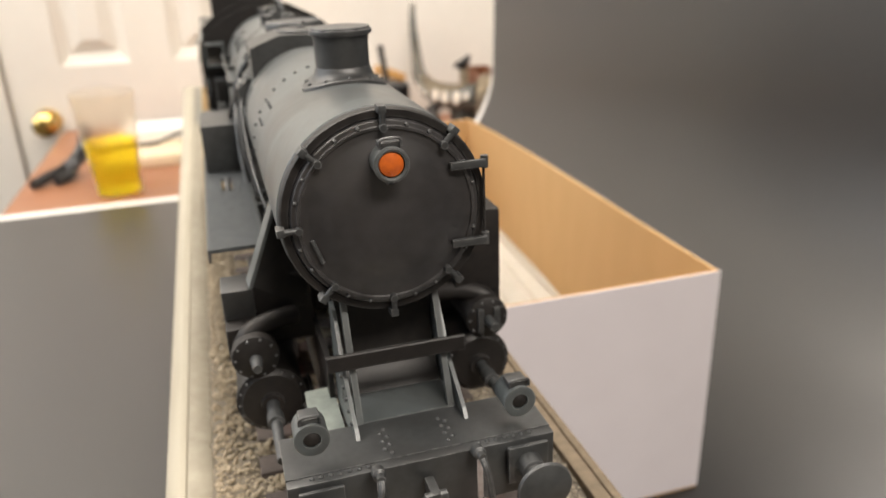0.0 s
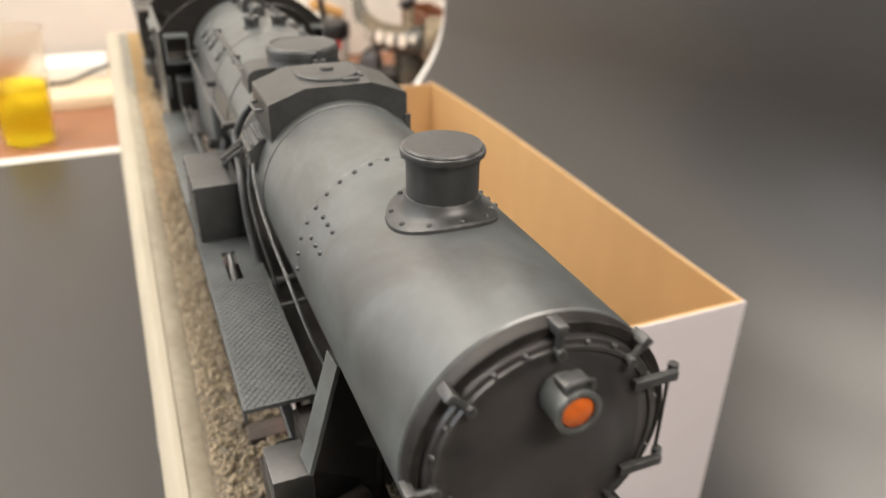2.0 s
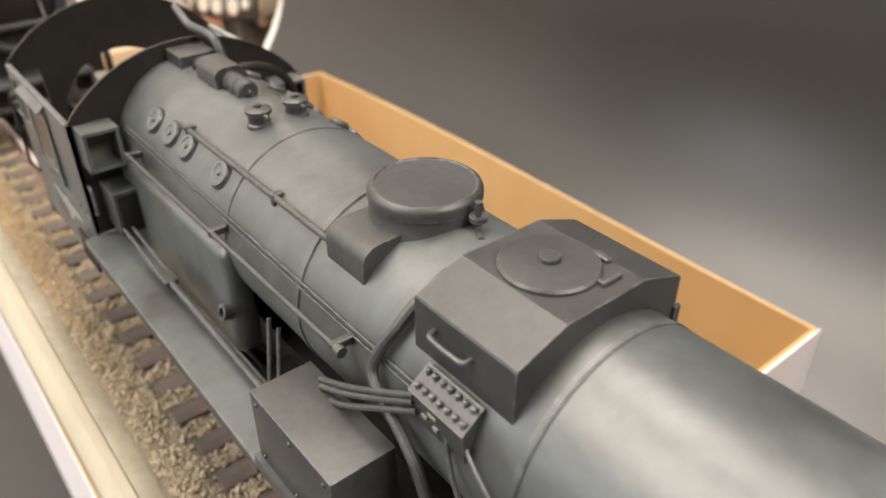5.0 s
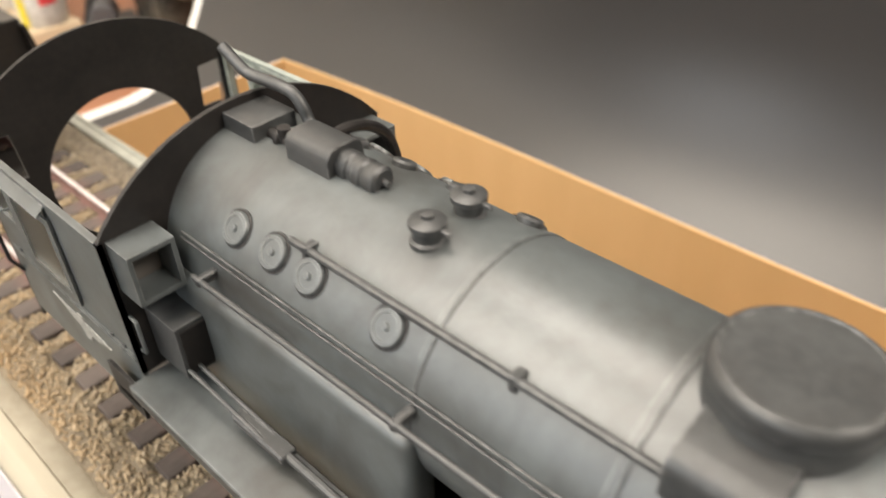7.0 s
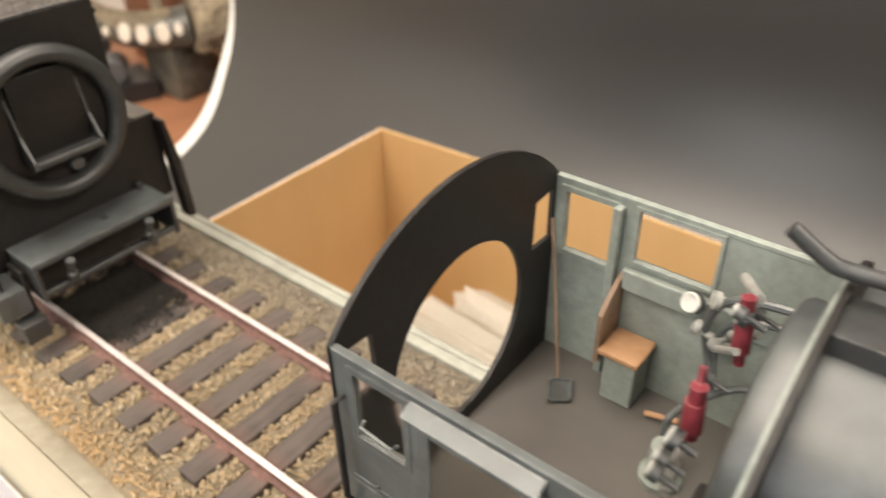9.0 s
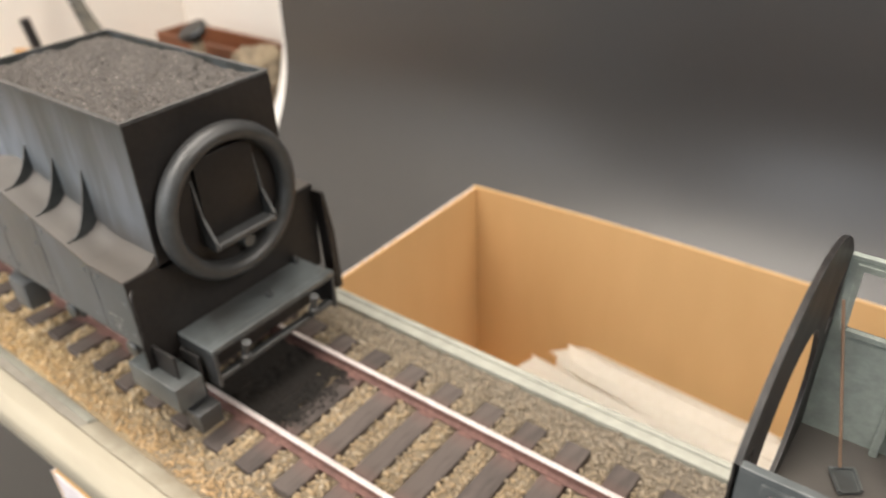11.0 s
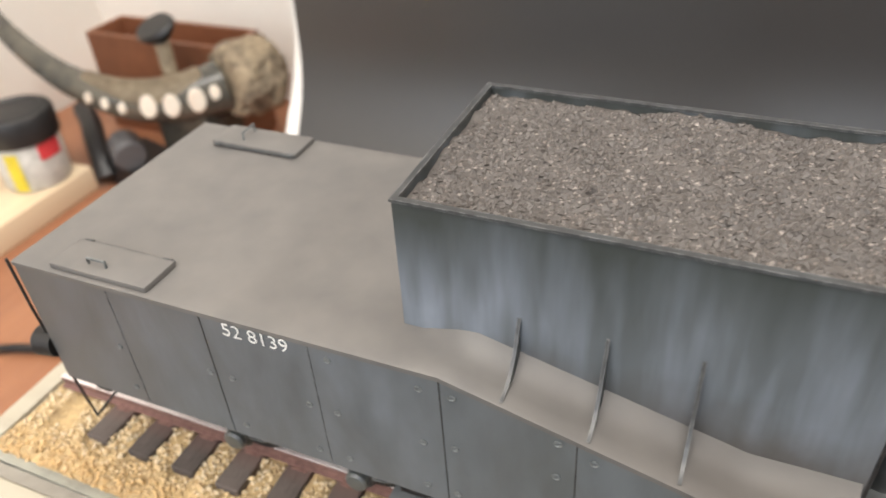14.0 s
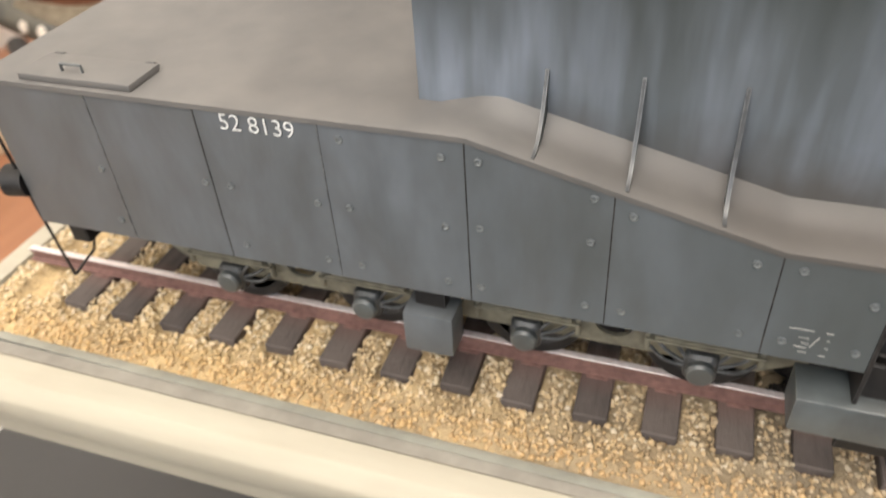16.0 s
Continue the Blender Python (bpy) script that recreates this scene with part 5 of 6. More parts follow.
def cab_side(s):
    x0, x1 = sorted((s * CX, s * (CX - 1.2)))
    out = [(CF, 40), (CR, 40), (CR, CZ), (CF, CZ)]
    w1 = rect(362.3, 77.8, 375.6, 95.8) if s > 0 else rect(361.4, 79, 373.6, 96)
    w2 = rect(335.6, 82.2, 355.8, 97.4) if s > 0 else rect(334.5, 70.5, 358.5, 94.5)
    side = part("cab_side", pierced(bm_new(), out, [w1, w2], x0, x1, "x"), paint_grey if s < 0 else cab_green, loco, "cab side sheet with two window openings" if s < 0 else "grey-green inner face of the cab side", smooth=0)
    if s > 0:
        part("outer_sheet", pierced(bm_new(), out, [w1, w2], CX, CX + 0.4, "x"), paint_mid, side, smooth=0)
    for w, lip in ((w1, 1.3), (w2, 1.3 if s < 0 else 0.7)):
        (a, c), (b2, d) = w[0], w[2]
        fr = pierced(bm_new(), rect(a - lip, c - lip, b2 + lip, d + lip), [rect(a + 0.2, c + 0.2, b2 - 0.2, d - 0.2)], s * CX + s * 0.0 if s < 0 else CX - 1.9, s * CX - 0.6 if s < 0 else CX - 1.2, "x")
        part("window_frame", fr, paint_grey if s < 0 else cab_green, side, smooth=0)
    if s < 0:
        p = bm_new()
        box(p, (-CX - 0.5, 334.5, 70.5), (-CX - 0.2, 358.5, 93))
        g = part("pane", p, window_film, side, "hazy clear window pane", smooth=0)
        g.visible_shadow = False
        g = part("pane", box(bm_new(), (-CX + 0.3, 361.5, 79.1), (-CX + 0.6, 373.5, 95.9)), window_film, side, "hazy clear window pane", smooth=0)
        g.visible_shadow = False
        hd = bm_new()
        prism(hd, [(-CX, 97.4), (-CX - 2.6, 95.4), (-CX - 2.6, 95.0), (-CX, 96.8)], 332.5, 360)
        part("rain_hood", hd, paint_grey, side, smooth=0)
        part("sliding_frame", pierced(bm_new(), rect(331.5, 67.5, 358.5, 94), [rect(334.5, 70.5, 355.5, 91.5)], -CX - 0.9, -CX - 0.25, "x"), paint_grey, side, smooth=0)
        part("grab_rail", tube(bm_new(), [(-CX, 303 + 74, 88), (-CX - 2.5, 377.5, 87.5), (-CX - 2.5, 377.5, 60), (-CX, 377, 55)], 0.55, curve=False), paint_dark, side)
        part("handle", tube(bm_new(), [(-CX, 372, 84), (-CX - 1.6, 371.5, 84), (-CX - 1.6, 364, 83), (-CX, 363.5, 83)], 0.4, curve=False), paint_grey, side)
        em = bm_new()
        prism(em, [(323.4, 56.9), (330.6, 55.1), (334.4, 54.8), (337.3, 51.6), (339.9, 51.1), (341.0, 54.8), (345.1, 55.7), (355.2, 59.2), (347.3, 58.3), (341.6, 58.3), (340.2, 60.1), (338.1, 59.8), (337.0, 58.0), (330.6, 57.7)], -CX - 0.35, -CX - 0.05, "x")
        for z in (65.0, 63.2):
            part("bead", box(bm_new(), (-CX - 0.35, CF + 2, z), (-CX + 0.1, CR - 3, z + 0.5)), paint_grey, side, smooth=0)
        part("emblem", em, valve_face, side, "worn pale painted emblem", smooth=0)
        for y in (312, 318, 352, 370):
            place("rivet", rivet_me, side, at=(-CX, y, 66), turn=Matrix.Rotation(radians(-90), 4, "Y"))
        part("step_ladder", box(bm_new(), (-43, 310, 47), (-36, 320, 49)), paint_dark, side, smooth=0)
        part("step_ladder", box(bm_new(), (-43, 308, 44), (-42, 322, 56)), paint_dark, side, smooth=0)
    part("top_rail", box(bm_new(), sorted((s * (CX - 1.5), s * (CX + 0.3)))[:1] + [CF + 1.3, CZ - 0.8], sorted((s * (CX - 1.5), s * (CX + 0.3)))[1:] + [CR - 0.7, CZ + 0.25], 0.1), paint_grey if s < 0 else cab_green, side, smooth=0)
    return side


cab_side(-1)
right = cab_side(1)
part("door_post", box(bm_new(), (CX - 4, 359.5, 43.6), (CX - 1.3, 361.6, 97), 0.3), cab_green, right, smooth=0)
part("gutter_ledge", box(bm_new(), (CX - 3.6, 318, 74.2), (CX - 1.3, 357.4, 80.2), 0.6, 2), cab_green, right, smooth=0)
# ventilator boxes on the cab front
for z0, z1, y0 in ((85.6, 98.8, 297),):
    for x0, x1 in ((-38.8, -27.6), (27.6, 38.8)):
        v = bm_new()
        pierced(v, rect(x0, z0, x1, z1), [rect(x0 + 1.1, z0 + 1.1, x1 - 1.1, z1 - 1.1)], y0, CF)
        part("window_hood", v, paint_grey, loco, "hooded cab front window", smooth=0)
        part("hood_back", box(bm_new(), (x0 + 1.1, CF - 0.9, z0 + 1.1), (x1 - 1.1, CF - 0.2, z1 - 1.1)), dust_top, loco, smooth=0)
part("grab_handle", tube(bm_new(), [(-39, 306, 78), (-39, 303.6, 77.5), (-39, 303.6, 68), (-39, 306, 67.5)], 0.5, curve=False), paint_grey, loco)

# ---- inside the cab ----
part("backhead", lathe(bm_new(), [(0, 0), (22.4, 0), (24.5, -0.8), (25.2, -2), (25.2, -6), (0, -6)], (0, 313.5, BZ), (0, 1, 0), 56), paint_grey, loco, "dark grey boiler backhead with valves")
part("backhead_lower", box(bm_new(), (-24, 308, 43.6), (24, 313, 86), 1, 2), cab_green, loco)


def gauge(x, y, z, r, m=None, axis=(0, 1, 0.25)):
    w = part("valve_wheel", lathe(bm_new(), [(r * 0.35, -3), (r * 0.35, 0), (r, 0.2), (r, 1.8), (r * 0.9, 2.0), (0, 2.0)], (x, y, z), axis, 22), paint_mid, loco, "dark valve body with a pale face")
    part("face", lathe(bm_new(), [(r * 0.95, 1.6), (r * 0.92, 2.3), (r * 0.8, 2.6), (r * 0.6, 2.35), (0, 2.45)], (x, y, z), axis, 22), m or valve_face, w, "worn off-white face")
    return w


for x, y, z, r in ((-18.5, 320, 94.2, 2.2), (-23.5, 320, 94.2, 1.7), (-27.4, 319.5, 95, 1.6), (-7.2, 320, 99.5, 1.6), (9.5, 320, 101.5, 2.0), (4.5, 320, 106, 1.4), (15, 319, 99, 1.4)):
    gauge(x, y, z, r)
lv = bm_new()
rod(lv, (-11.6, 320.5, 89), (-11.2, 321, 101), 1.3, 1.6, 12)
rod(lv, (-11.6, 320.6, 91), (-11.3, 321, 97.5), 2.0, 1.9, 12)
rod(lv, (-11.2, 321, 98), (-9.2, 321.6, 103.6), 0.7)
part("regulator_lever", lv, red_paint, loco, "dark red lever")
lv = bm_new()
rod(lv, (9.2, 320.0, 91), (10.2, 321.5, 106), 1.1, 1.4, 12)
rod(lv, (9.4, 320.4, 94), (9.9, 321.0, 101), 1.8, 1.8, 12)
rod(lv, (8, 321.5, 104), (12.6, 321.5, 104.6), 0.7)
part("regulator_lever", lv, red_paint, loco, "dark red lever")
for p, q, r in (((12, 320, 105), (24, 326, 100), 1.1), ((-20, 320, 88), (-14, 324, 80), 0.7), ((4, 320, 98), (12, 325, 90), 0.8), ((16, 319, 94), (20, 325, 88), 0.9), ((-26, 319, 90), (-14, 321, 88), 0.9)):
    part("valve_rod", rod(bm_new(), p, q, r), valve_paint if r > 0.75 else paint_mid, loco)
gauge(34.5, 337.5, 81, 2.7, white_paint, axis=(-1, 0.35, 0.5))
for x, y, z, r, ax in ((31, 334, 77, 1.9, (0, 1, 0.3)), (30, 331, 87.5, 2.2, (-0.6, 1, 0.2)), (30, 329.5, 76, 1.6, (-1, 0.3, 0)), (29, 329, 66, 1.7, (0, 1, 0.3)), (34, 330, 72, 1.8, (-0.5, 1, 0))):
    part("valve_wheel", lathe(bm_new(), [(r * 0.5, -3), (r * 0.5, 0), (r, 0.2), (r, 1.6), (r * 0.6, 2), (0, 2.2)], (x, y, z), ax, 16), valve_paint, loco)
for pts, r in (([(30, 314, 92), (30, 326, 90), (30, 331, 86), (31, 333, 78), (31, 331, 70), (30, 328, 60)], 1.0), ([(34, 314, 84), (33, 326, 82), (32, 330, 76), (31, 329, 66)], 0.8), ([(17, 333, 46), (17, 333, 58), (19, 332.4, 60.6), (25, 330, 61), (34, 323, 62), (35, 316, 62)], 1.0)):
    part("valve_pipe", tube(bm_new(), pts, r, 8), paint_grey, loco)
part("wooden_handle", rod(bm_new(), (29.5, 342.5, 45), (30.5, 334, 46.5), 0.8), seat_leather, loco, "short tan wooden handle")
part("fire_door", box(bm_new(), (-7, 317.6, 48), (7, 320.5, 58), 0.8, 2), paint_dark, loco)
part("brake_stand", lathe(bm_new(), [(5.2, 0), (5.2, 1.6), (4, 3), (3.4, 11), (2.2, 12), (0, 12)], (14, 331, 43.6), (0, 0, 1), 20), cab_green, loco)

seat = part("seat_box", box(bm_new(), (29, 346.8, 43.6), (38.4, 355.6, 59), 0.4), cab_green, loco, "grey-green seat locker")
part("seat_cushion", box(bm_new(), (27.4, 345.8, 59), (38.9, 357.0, 60.8), 0.8, 2), seat_leather, seat, "tan wooden seat board")
bk = bm_new()
prism(bk, [(28.4, 55), (39, 55), (39, 78.4), (36.6, 77.6), (31.5, 74), (28.4, 70.5)], 357.1, 358.3)
part("seat_back", bk, handle_wood, seat, "brown wooden seat back", smooth=30)
sh = part("shovel", rod(bm_new(), (36.2, 377.6, 88), (26, 366.4, 46), 0.42), handle_wood, loco, "shovel with a wooden handle")
bld = bm_new()
prism(bld, [(25, 368.4), (28.2, 363.4), (21.6, 360.2), (18.2, 364.6)], 44.2, 44.9, "z")
for p, q in (((25, 368.4), (18.2, 364.6)), ((28.2, 363.4), (21.6, 360.2)), ((25, 368.4), (28.2, 363.4))):
    rod(bld, (*p, 45.2), (*q, 45.2), 0.5, seg=6)
part("blade", bld, paint_grey, sh)

# ---- the front end ----
beam = part("buffer_beam", box(bm_new(), (-32.5, -28, 20), (32.5, -25, 35.4), 0.4, 2), paint_mid, loco, "grey buffer beam")
part("front_deck", box(bm_new(), (-32.5, -25.1, 34.2), (32.5, -9, 35.6)), paint_mid, loco, "riveted front deck", smooth=0)
part("centre_deck", box(bm_new(), (-13.2, -9.2, 34.4), (13.2, 8, 35.9)), paint_grey, loco, "pale grey centre deck plate")
part("saddle_plate", prism(bm_new(), [(7.5, 34.4), (16, 42), (20, 62), (14, 62), (11, 45), (4, 35.8)], -13, 13, "x"), paint_dark, loco, smooth=0)
for s in (-1, 1):
    for k in range(7):
        place("rivet", rivet_me, beam, at=(s * (7 + 1.4 * (k % 2)), -23 + 1.6 * k, 35.6))
        place("rivet", rivet_me, beam, at=(s * (13.5 + 2.2 * k), -26.2, 35.4))
    fp = bm_new()
    pierced(fp, [(-16, 35.7), (4, 29), (14, 29), (14, 60), (8, 60), (-2, 46), (-14, 38)], [disc(1, 38, 2.2, 14), disc(7, 45, 2.6, 14)], s * 13.4, s * 14.4, "x")
    fpl = part("frame_plate", fp, paint_grey, loco, "perforated frame plate", smooth=0)
    for k in range(6):
        place("rivet", rivet_me, fpl, at=(s * 14.4, -11 + 3.0 * k, 37.6 + 1.7 * k), turn=Matrix.Rotation(radians(90 * s), 4, "Y"))
    st = bm_new()
    prism(st, [(-9.5, 35.6), (-7.3, 35.6), (5.5, 65), (3.4, 65)], s * 12 - 0.8, s * 12 + 0.8, "x")
    part("brace", st, paint_grey, loco, smooth=0)
    # cylinders
    cy = part("cylinder", lathe(bm_new(), [(0, 24.2), (3.2, 24.2), (3.4, 25.4), (8.6, 26), (9.6, 27), (10.2, 27.2), (10.2, 29.6), (9.6, 29.8), (9.6, 66), (0, 66)], (s * 32, 0, 25), (0, 1, 0), 44), paint_dark, loco, "sooty black cylinder with a bolted cover")
    for k in range(16):
        a = 2 * math.pi * k / 16
        place("bolt", bolt_me, cy, at=(s * 32 + 9.3 * math.cos(a), 27.0, 25 + 9.3 * math.sin(a)))
    part("tail_rod_tube", lathe(bm_new(), [(0, -3), (1.3, -3), (1.5, -2), (1.5, 14), (2.4, 14.3), (2.4, 18.5), (1.9, 19), (1.9, 25)], (s * 32, 0, 25), (0, 1, 0), 18), paint_mid, cy)
    vc = part("valve_chest", lathe(bm_new(), [(0, 22.6), (1.1, 22.6), (1.1, 25.0), (5.0, 25.6), (6.6, 26.4), (6.8, 28), (6.8, 29.4), (6.2, 29.6), (6.2, 64), (0, 64)], (s * 35, 0, 40), (0, 1, 0), 36), paint_dark, loco, "black valve chest above the cylinder")
    part("valve_rod_cover", rod(bm_new(), (s * 35, 19.5, 40), (s * 35, 25, 40), 1.3, 1.8, 14), paint_mid, vc)
    for k in range(10):
        a = 2 * math.pi * k / 10
        place("bolt", bolt_me, vc, at=(s * 35 + 5.7 * math.cos(a), 26.2, 40 + 5.7 * math.sin(a)))
    if s > 0:
        for d in (-2.6, 2.6):
            part("cover_rib", box(bm_new(), (35 + d - 1.0, 24.2, 36), (35 + d + 1.0, 26, 44), 0.5, 2), paint_mid, vc)
    part("casing", box(bm_new(), (*sorted((s * 34, s * 42.3))[:1], 34, 36), (*sorted((s * 34, s * 42.3))[1:], 60, 46), 1.0, 2), paint_dark, loco)
    part("steam_pipe", tube(bm_new(), [(s * 38, 31, 40), (s * 36, 31.5, 45), (s * 30, 34.5, 46.6), (s * 22, 38, 46)], 3.0, 14), paint_dark, loco)
    # dark block added for the deep shade between cylinder and frame
    part("frame_filler", box(bm_new(), (*sorted((s * 15, s * 33))[:1], 44, 34), (*sorted((s * 15, s * 33))[1:], 62, 58), 1), paint_dark, loco)
    part("step_block", box(bm_new(), (*sorted((s * 33, s * 42.3))[:1], 40.5, 46), (*sorted((s * 33, s * 42.3))[1:], 53, 55.2), 0.6, 2), paint_mid, loco)
    # buffers
    bf = part("buffer", lathe(bm_new(), [(0, -42), (4.6, -41.2), (6.6, -40.2), (6.8, -39.4), (6.4, -38.9), (2.2, -38.4), (2.2, -34), (3.0, -33.6), (3.4, -29.4), (4.4, -29.2), (4.4, -28.8)], (s * 25, 0, 29.5), (0, 1, 0), 36), paint_mid, loco, "round grey sprung buffer")
    part("buffer_flange", box(bm_new(), (s * 25 - 5.2, -30.2, 24.3), (s * 25 + 5.2, -29, 34.7), 0.5, 2), paint_mid, bf)
    headlamp(-25.6 if s < 0 else 24.2, -18.5, 45.8 if s < 0 else 44.8, 3.9, loco, paint_dark, 2.0, "side_lamp", "grey lamp on the buffer beam", 8)
    part("hand_wheel", rod(bm_new(), (s * 12, -31.5, 37), (s * 12, -31.5, 24), 0.7), steel, beam)
    part("air_cock", lathe(bm_new(), [(1.6, 0), (1.6, 2.5), (1.0, 3), (1.0, 5), (0, 5)], (s * 12, -29, 36), (0, -1, 0.2), 14), paint_mid, beam)
    part("brake_hose", tube(bm_new(), [(s * 12, -33.5, 36.5), (s * 12.5, -35.5, 34), (s * 13.5, -35.5, 27), (s * 15, -34, 20)], 0.9), paint_mid, beam)
part("pump_body", box(bm_new(), (27, 33, 46), (42, 58, 73), 1.2, 2), paint_dark, loco, "black pump casing")
part("footplate", prism(bm_new(), [(-24, -4), (-15.2, -8), (-14.8, 20), (-23, 19.5)], 29.4, 30.2, "z"), cab_green, loco, "pale grey-green footplate", smooth=0)
part("frame_top", box(bm_new(), (-26, 62, 46), (26, 224, 48)), paint_dark, loco, smooth=0)
part("cross_bar", box(bm_new(), (-18.6, -6, 49.6), (17.4, -4.8, 54.0), 0.3), paint_dark, loco, "flat dark cross bar below the smokebox")
hook = bm_new()
box(hook, (-1.2, -36, 27.5), (1.2, -29, 31.5), 0.6, 2)
rod(hook, (-2.6, -35, 30.5), (2.6, -35, 30.5), 1.0)
rod(hook, (-2.3, -35, 30.5), (-2.3, -36.5, 22), 0.8)
rod(hook, (2.3, -35, 30.5), (2.3, -36.5, 22), 0.8)
part("coupling", hook, paint_mid, beam, "screw coupling")
# frames and wheels under the boiler
for s in (-1, 1):
    part("main_frame", box(bm_new(), (*sorted((s * 15, s * 16.5))[:1], 14, 14), (*sorted((s * 15, s * 16.5))[1:], 372, 41)), paint_dark, loco, smooth=0)
part("frame_stretcher", box(bm_new(), (-15, 60, 36), (15, 310, 52)), paint_dark, loco, smooth=0)
part("ash_pan", box(bm_new(), (-22, 250, 30), (22, 306, 58), 2), paint_dark, loco, smooth=0)


def wheel_kind(r, name, spokes):
    """Shared meshes of one size of wheel: tyre with its rim, hub and spoke."""
    tyre = mesh_of(name, lathe(bm_new(), [(r - 3, 1.6), (r - 3, -2), (r, -2), (r + 0.9, -1.6), (r + 0.9, -1.0), (r, -0.8), (r, 1.8), (r - 2.4, 1.8), (r - 2.8, 1.6)], (0, 0, 0), (1, 0, 0), 36), paint_dark)
    hub = mesh_of("hub", lathe(bm_new(), [(0, -2), (3.2, -2), (3.2, 2.2), (0, 2.2)], (0, 0, 0), (1, 0, 0), 16), paint_dark)
    spoke = mesh_of("spoke", rod(bm_new(), (0, 0, 2.8), (0, 0, r - 2.6), 0.9, seg=6), paint_dark)
    return name, tyre, hub, spoke, spokes


def wheel(kind, parent, at, turn):
    name, tyre, hub, spoke, count = kind
    w = place(name, tyre, parent, at=at, turn=turn)
    place("hub", hub, w, at=at, turn=turn)
    for k in range(count):
        place("spoke", spoke, w, at=at, turn=Matrix.Rotation(2 * math.pi * k / count, 4, "X"))


dw = wheel_kind(20, "driving_wheel", 12)
pwl = wheel_kind(12.2, "pilot_wheel", 9)
for s in (-1, 1):
    t = None if s > 0 else Matrix.Rotation(math.pi, 4, "Z")
    for k in range(5):
        wheel(dw, loco, (s * 21.4, 100 + 46 * k, 20.1), t)
    wheel(pwl, loco, (s * 21.4, 34, 12.3), t)
    part("coupling_rod", box(bm_new(), (*sorted((s * 25, s * 26.6))[:1], 98, 12), (*sorted((s * 25, s * 26.6))[1:], 288, 15.5), 0.5), paint_mid, loco)
    part("guide_bar", box(bm_new(), (*sorted((s * 30, s * 33))[:1], 62, 38), (*sorted((s * 30, s * 33))[1:], 104, 41), 0.4), paint_mid, loco)
for k in range(5):
    part("axle", rod(bm_new(), (-21, 100 + 46 * k, 20.1), (21, 100 + 46 * k, 20.1), 2.6), paint_dark, loco)
part("axle", rod(bm_new(), (-21, 34, 12.3), (21, 34, 12.3), 2.2), paint_dark, loco)

# ---- the tender ----
tender = thing("coal_tender", (0, 675, 0), "weathered blue-grey model coal tender standing behind the locomotive", "tender")
TX, TF, TR, TB = 42.5, 573, 784, 34
tank_out = [(TF, TB), (TR, TB), (TR, 78), (658, 78), (594, 61.5), (TF, 61.5)]
part("tank_body", prism(bm_new(), tank_out, -TX, TX, "x"), paint_tender, tender, "streaked blue-grey tank sides", smooth=0)


def tank_top():
    bm = bm_new()
    line = [(TR + 0.3, 78), (658, 78), (594, 61.5), (TF - 0.4, 61.5)]
    dense = []
    for (y0, z0), (y1, z1) in zip(line, line[1:]):
        n = 14
        dense += [(y0 + (y1 - y0) * k / n, z0 + (z1 - z0) * k / n) for k in range(n)]
    dense.append(line[-1])
    xs = [-TX - 0.3, -TX - 0.3, -TX + 0.4, -38, -35, -33, -31.5, -30.4, -29.6, -29, 29, 29.6, 30.4, 31.5, 33, 35, 38, TX - 0.4, TX + 0.3, TX + 0.3]
    rows = []
    for y, z in dense:
        row = []
        for k, x in enumerate(xs):
            near = max(0.0, 1 - (abs(x) - 29) / 7.5) if abs(x) >= 29 else 1.0
            f = min(max((664 - y) / 10, 0), 1)
            skirt = -0.9 if k in (0, len(xs) - 1) else (0.45 if k in (1, len(xs) - 2) else 0.6)
            row.append(bm.verts.new((x, y, z + skirt + f * 4.5 * near ** 2.2)))
        rows.append(row)
    for a, b in zip(rows, rows[1:]):
        for k in range(len(xs) - 1):
            bm.faces.new((a[k], a[k + 1], b[k + 1], b[k]))
    for row in (rows[0], rows[-1]):
        low = [bm.verts.new((v.co.x, v.co.y, row[0].co.z)) for v in row]
        for k in range(1, len(row) - 2):
            bm.faces.new((row[k], row[k + 1], low[k + 1], low[k]))
    return part("tank_top", bm, dust_top, tender, "dusty brown-grey tank top", smooth=40)


tank_top()
bk = bm_new()
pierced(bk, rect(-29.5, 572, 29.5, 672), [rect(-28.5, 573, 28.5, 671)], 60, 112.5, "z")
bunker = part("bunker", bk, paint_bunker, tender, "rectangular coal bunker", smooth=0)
part("bunker_floor", box(bm_new(), (-28.5, 573, 98), (28.5, 671, 100)), paint_dark, bunker, smooth=0)
rim = bm_new()
pierced(rim, rect(-29.9, 571.6, 29.9, 672.4), [rect(-28.3, 573.2, 28.3, 670.8)], 112.4, 113.1, "z")
part("bunker_rim", rim, paint_mid, bunker, smooth=0)
part("bunker_front", box(bm_new(), (-29.5, 571.2, 62), (29.5, 571.9, 112.3)), paint_dark, bunker, "sooty black bunker front", smooth=0)
part("bunker_knob", lathe(bm_new(), [(0.9, 0), (0.9, 2), (0, 2.2)], (29.5, 574, 107), (1, 0, 0), 10), paint_dark, bunker)


def coal_height(x, y):
    return 112.2 + 1.3 * noise.noise(Vector((x / 18, y / 18, 2))) + 1.3 * noise.noise(Vector((x / 4.2, y / 4.2, 4))) - 0.03 * abs(x) - 0.02 * max(y - 640, 0)


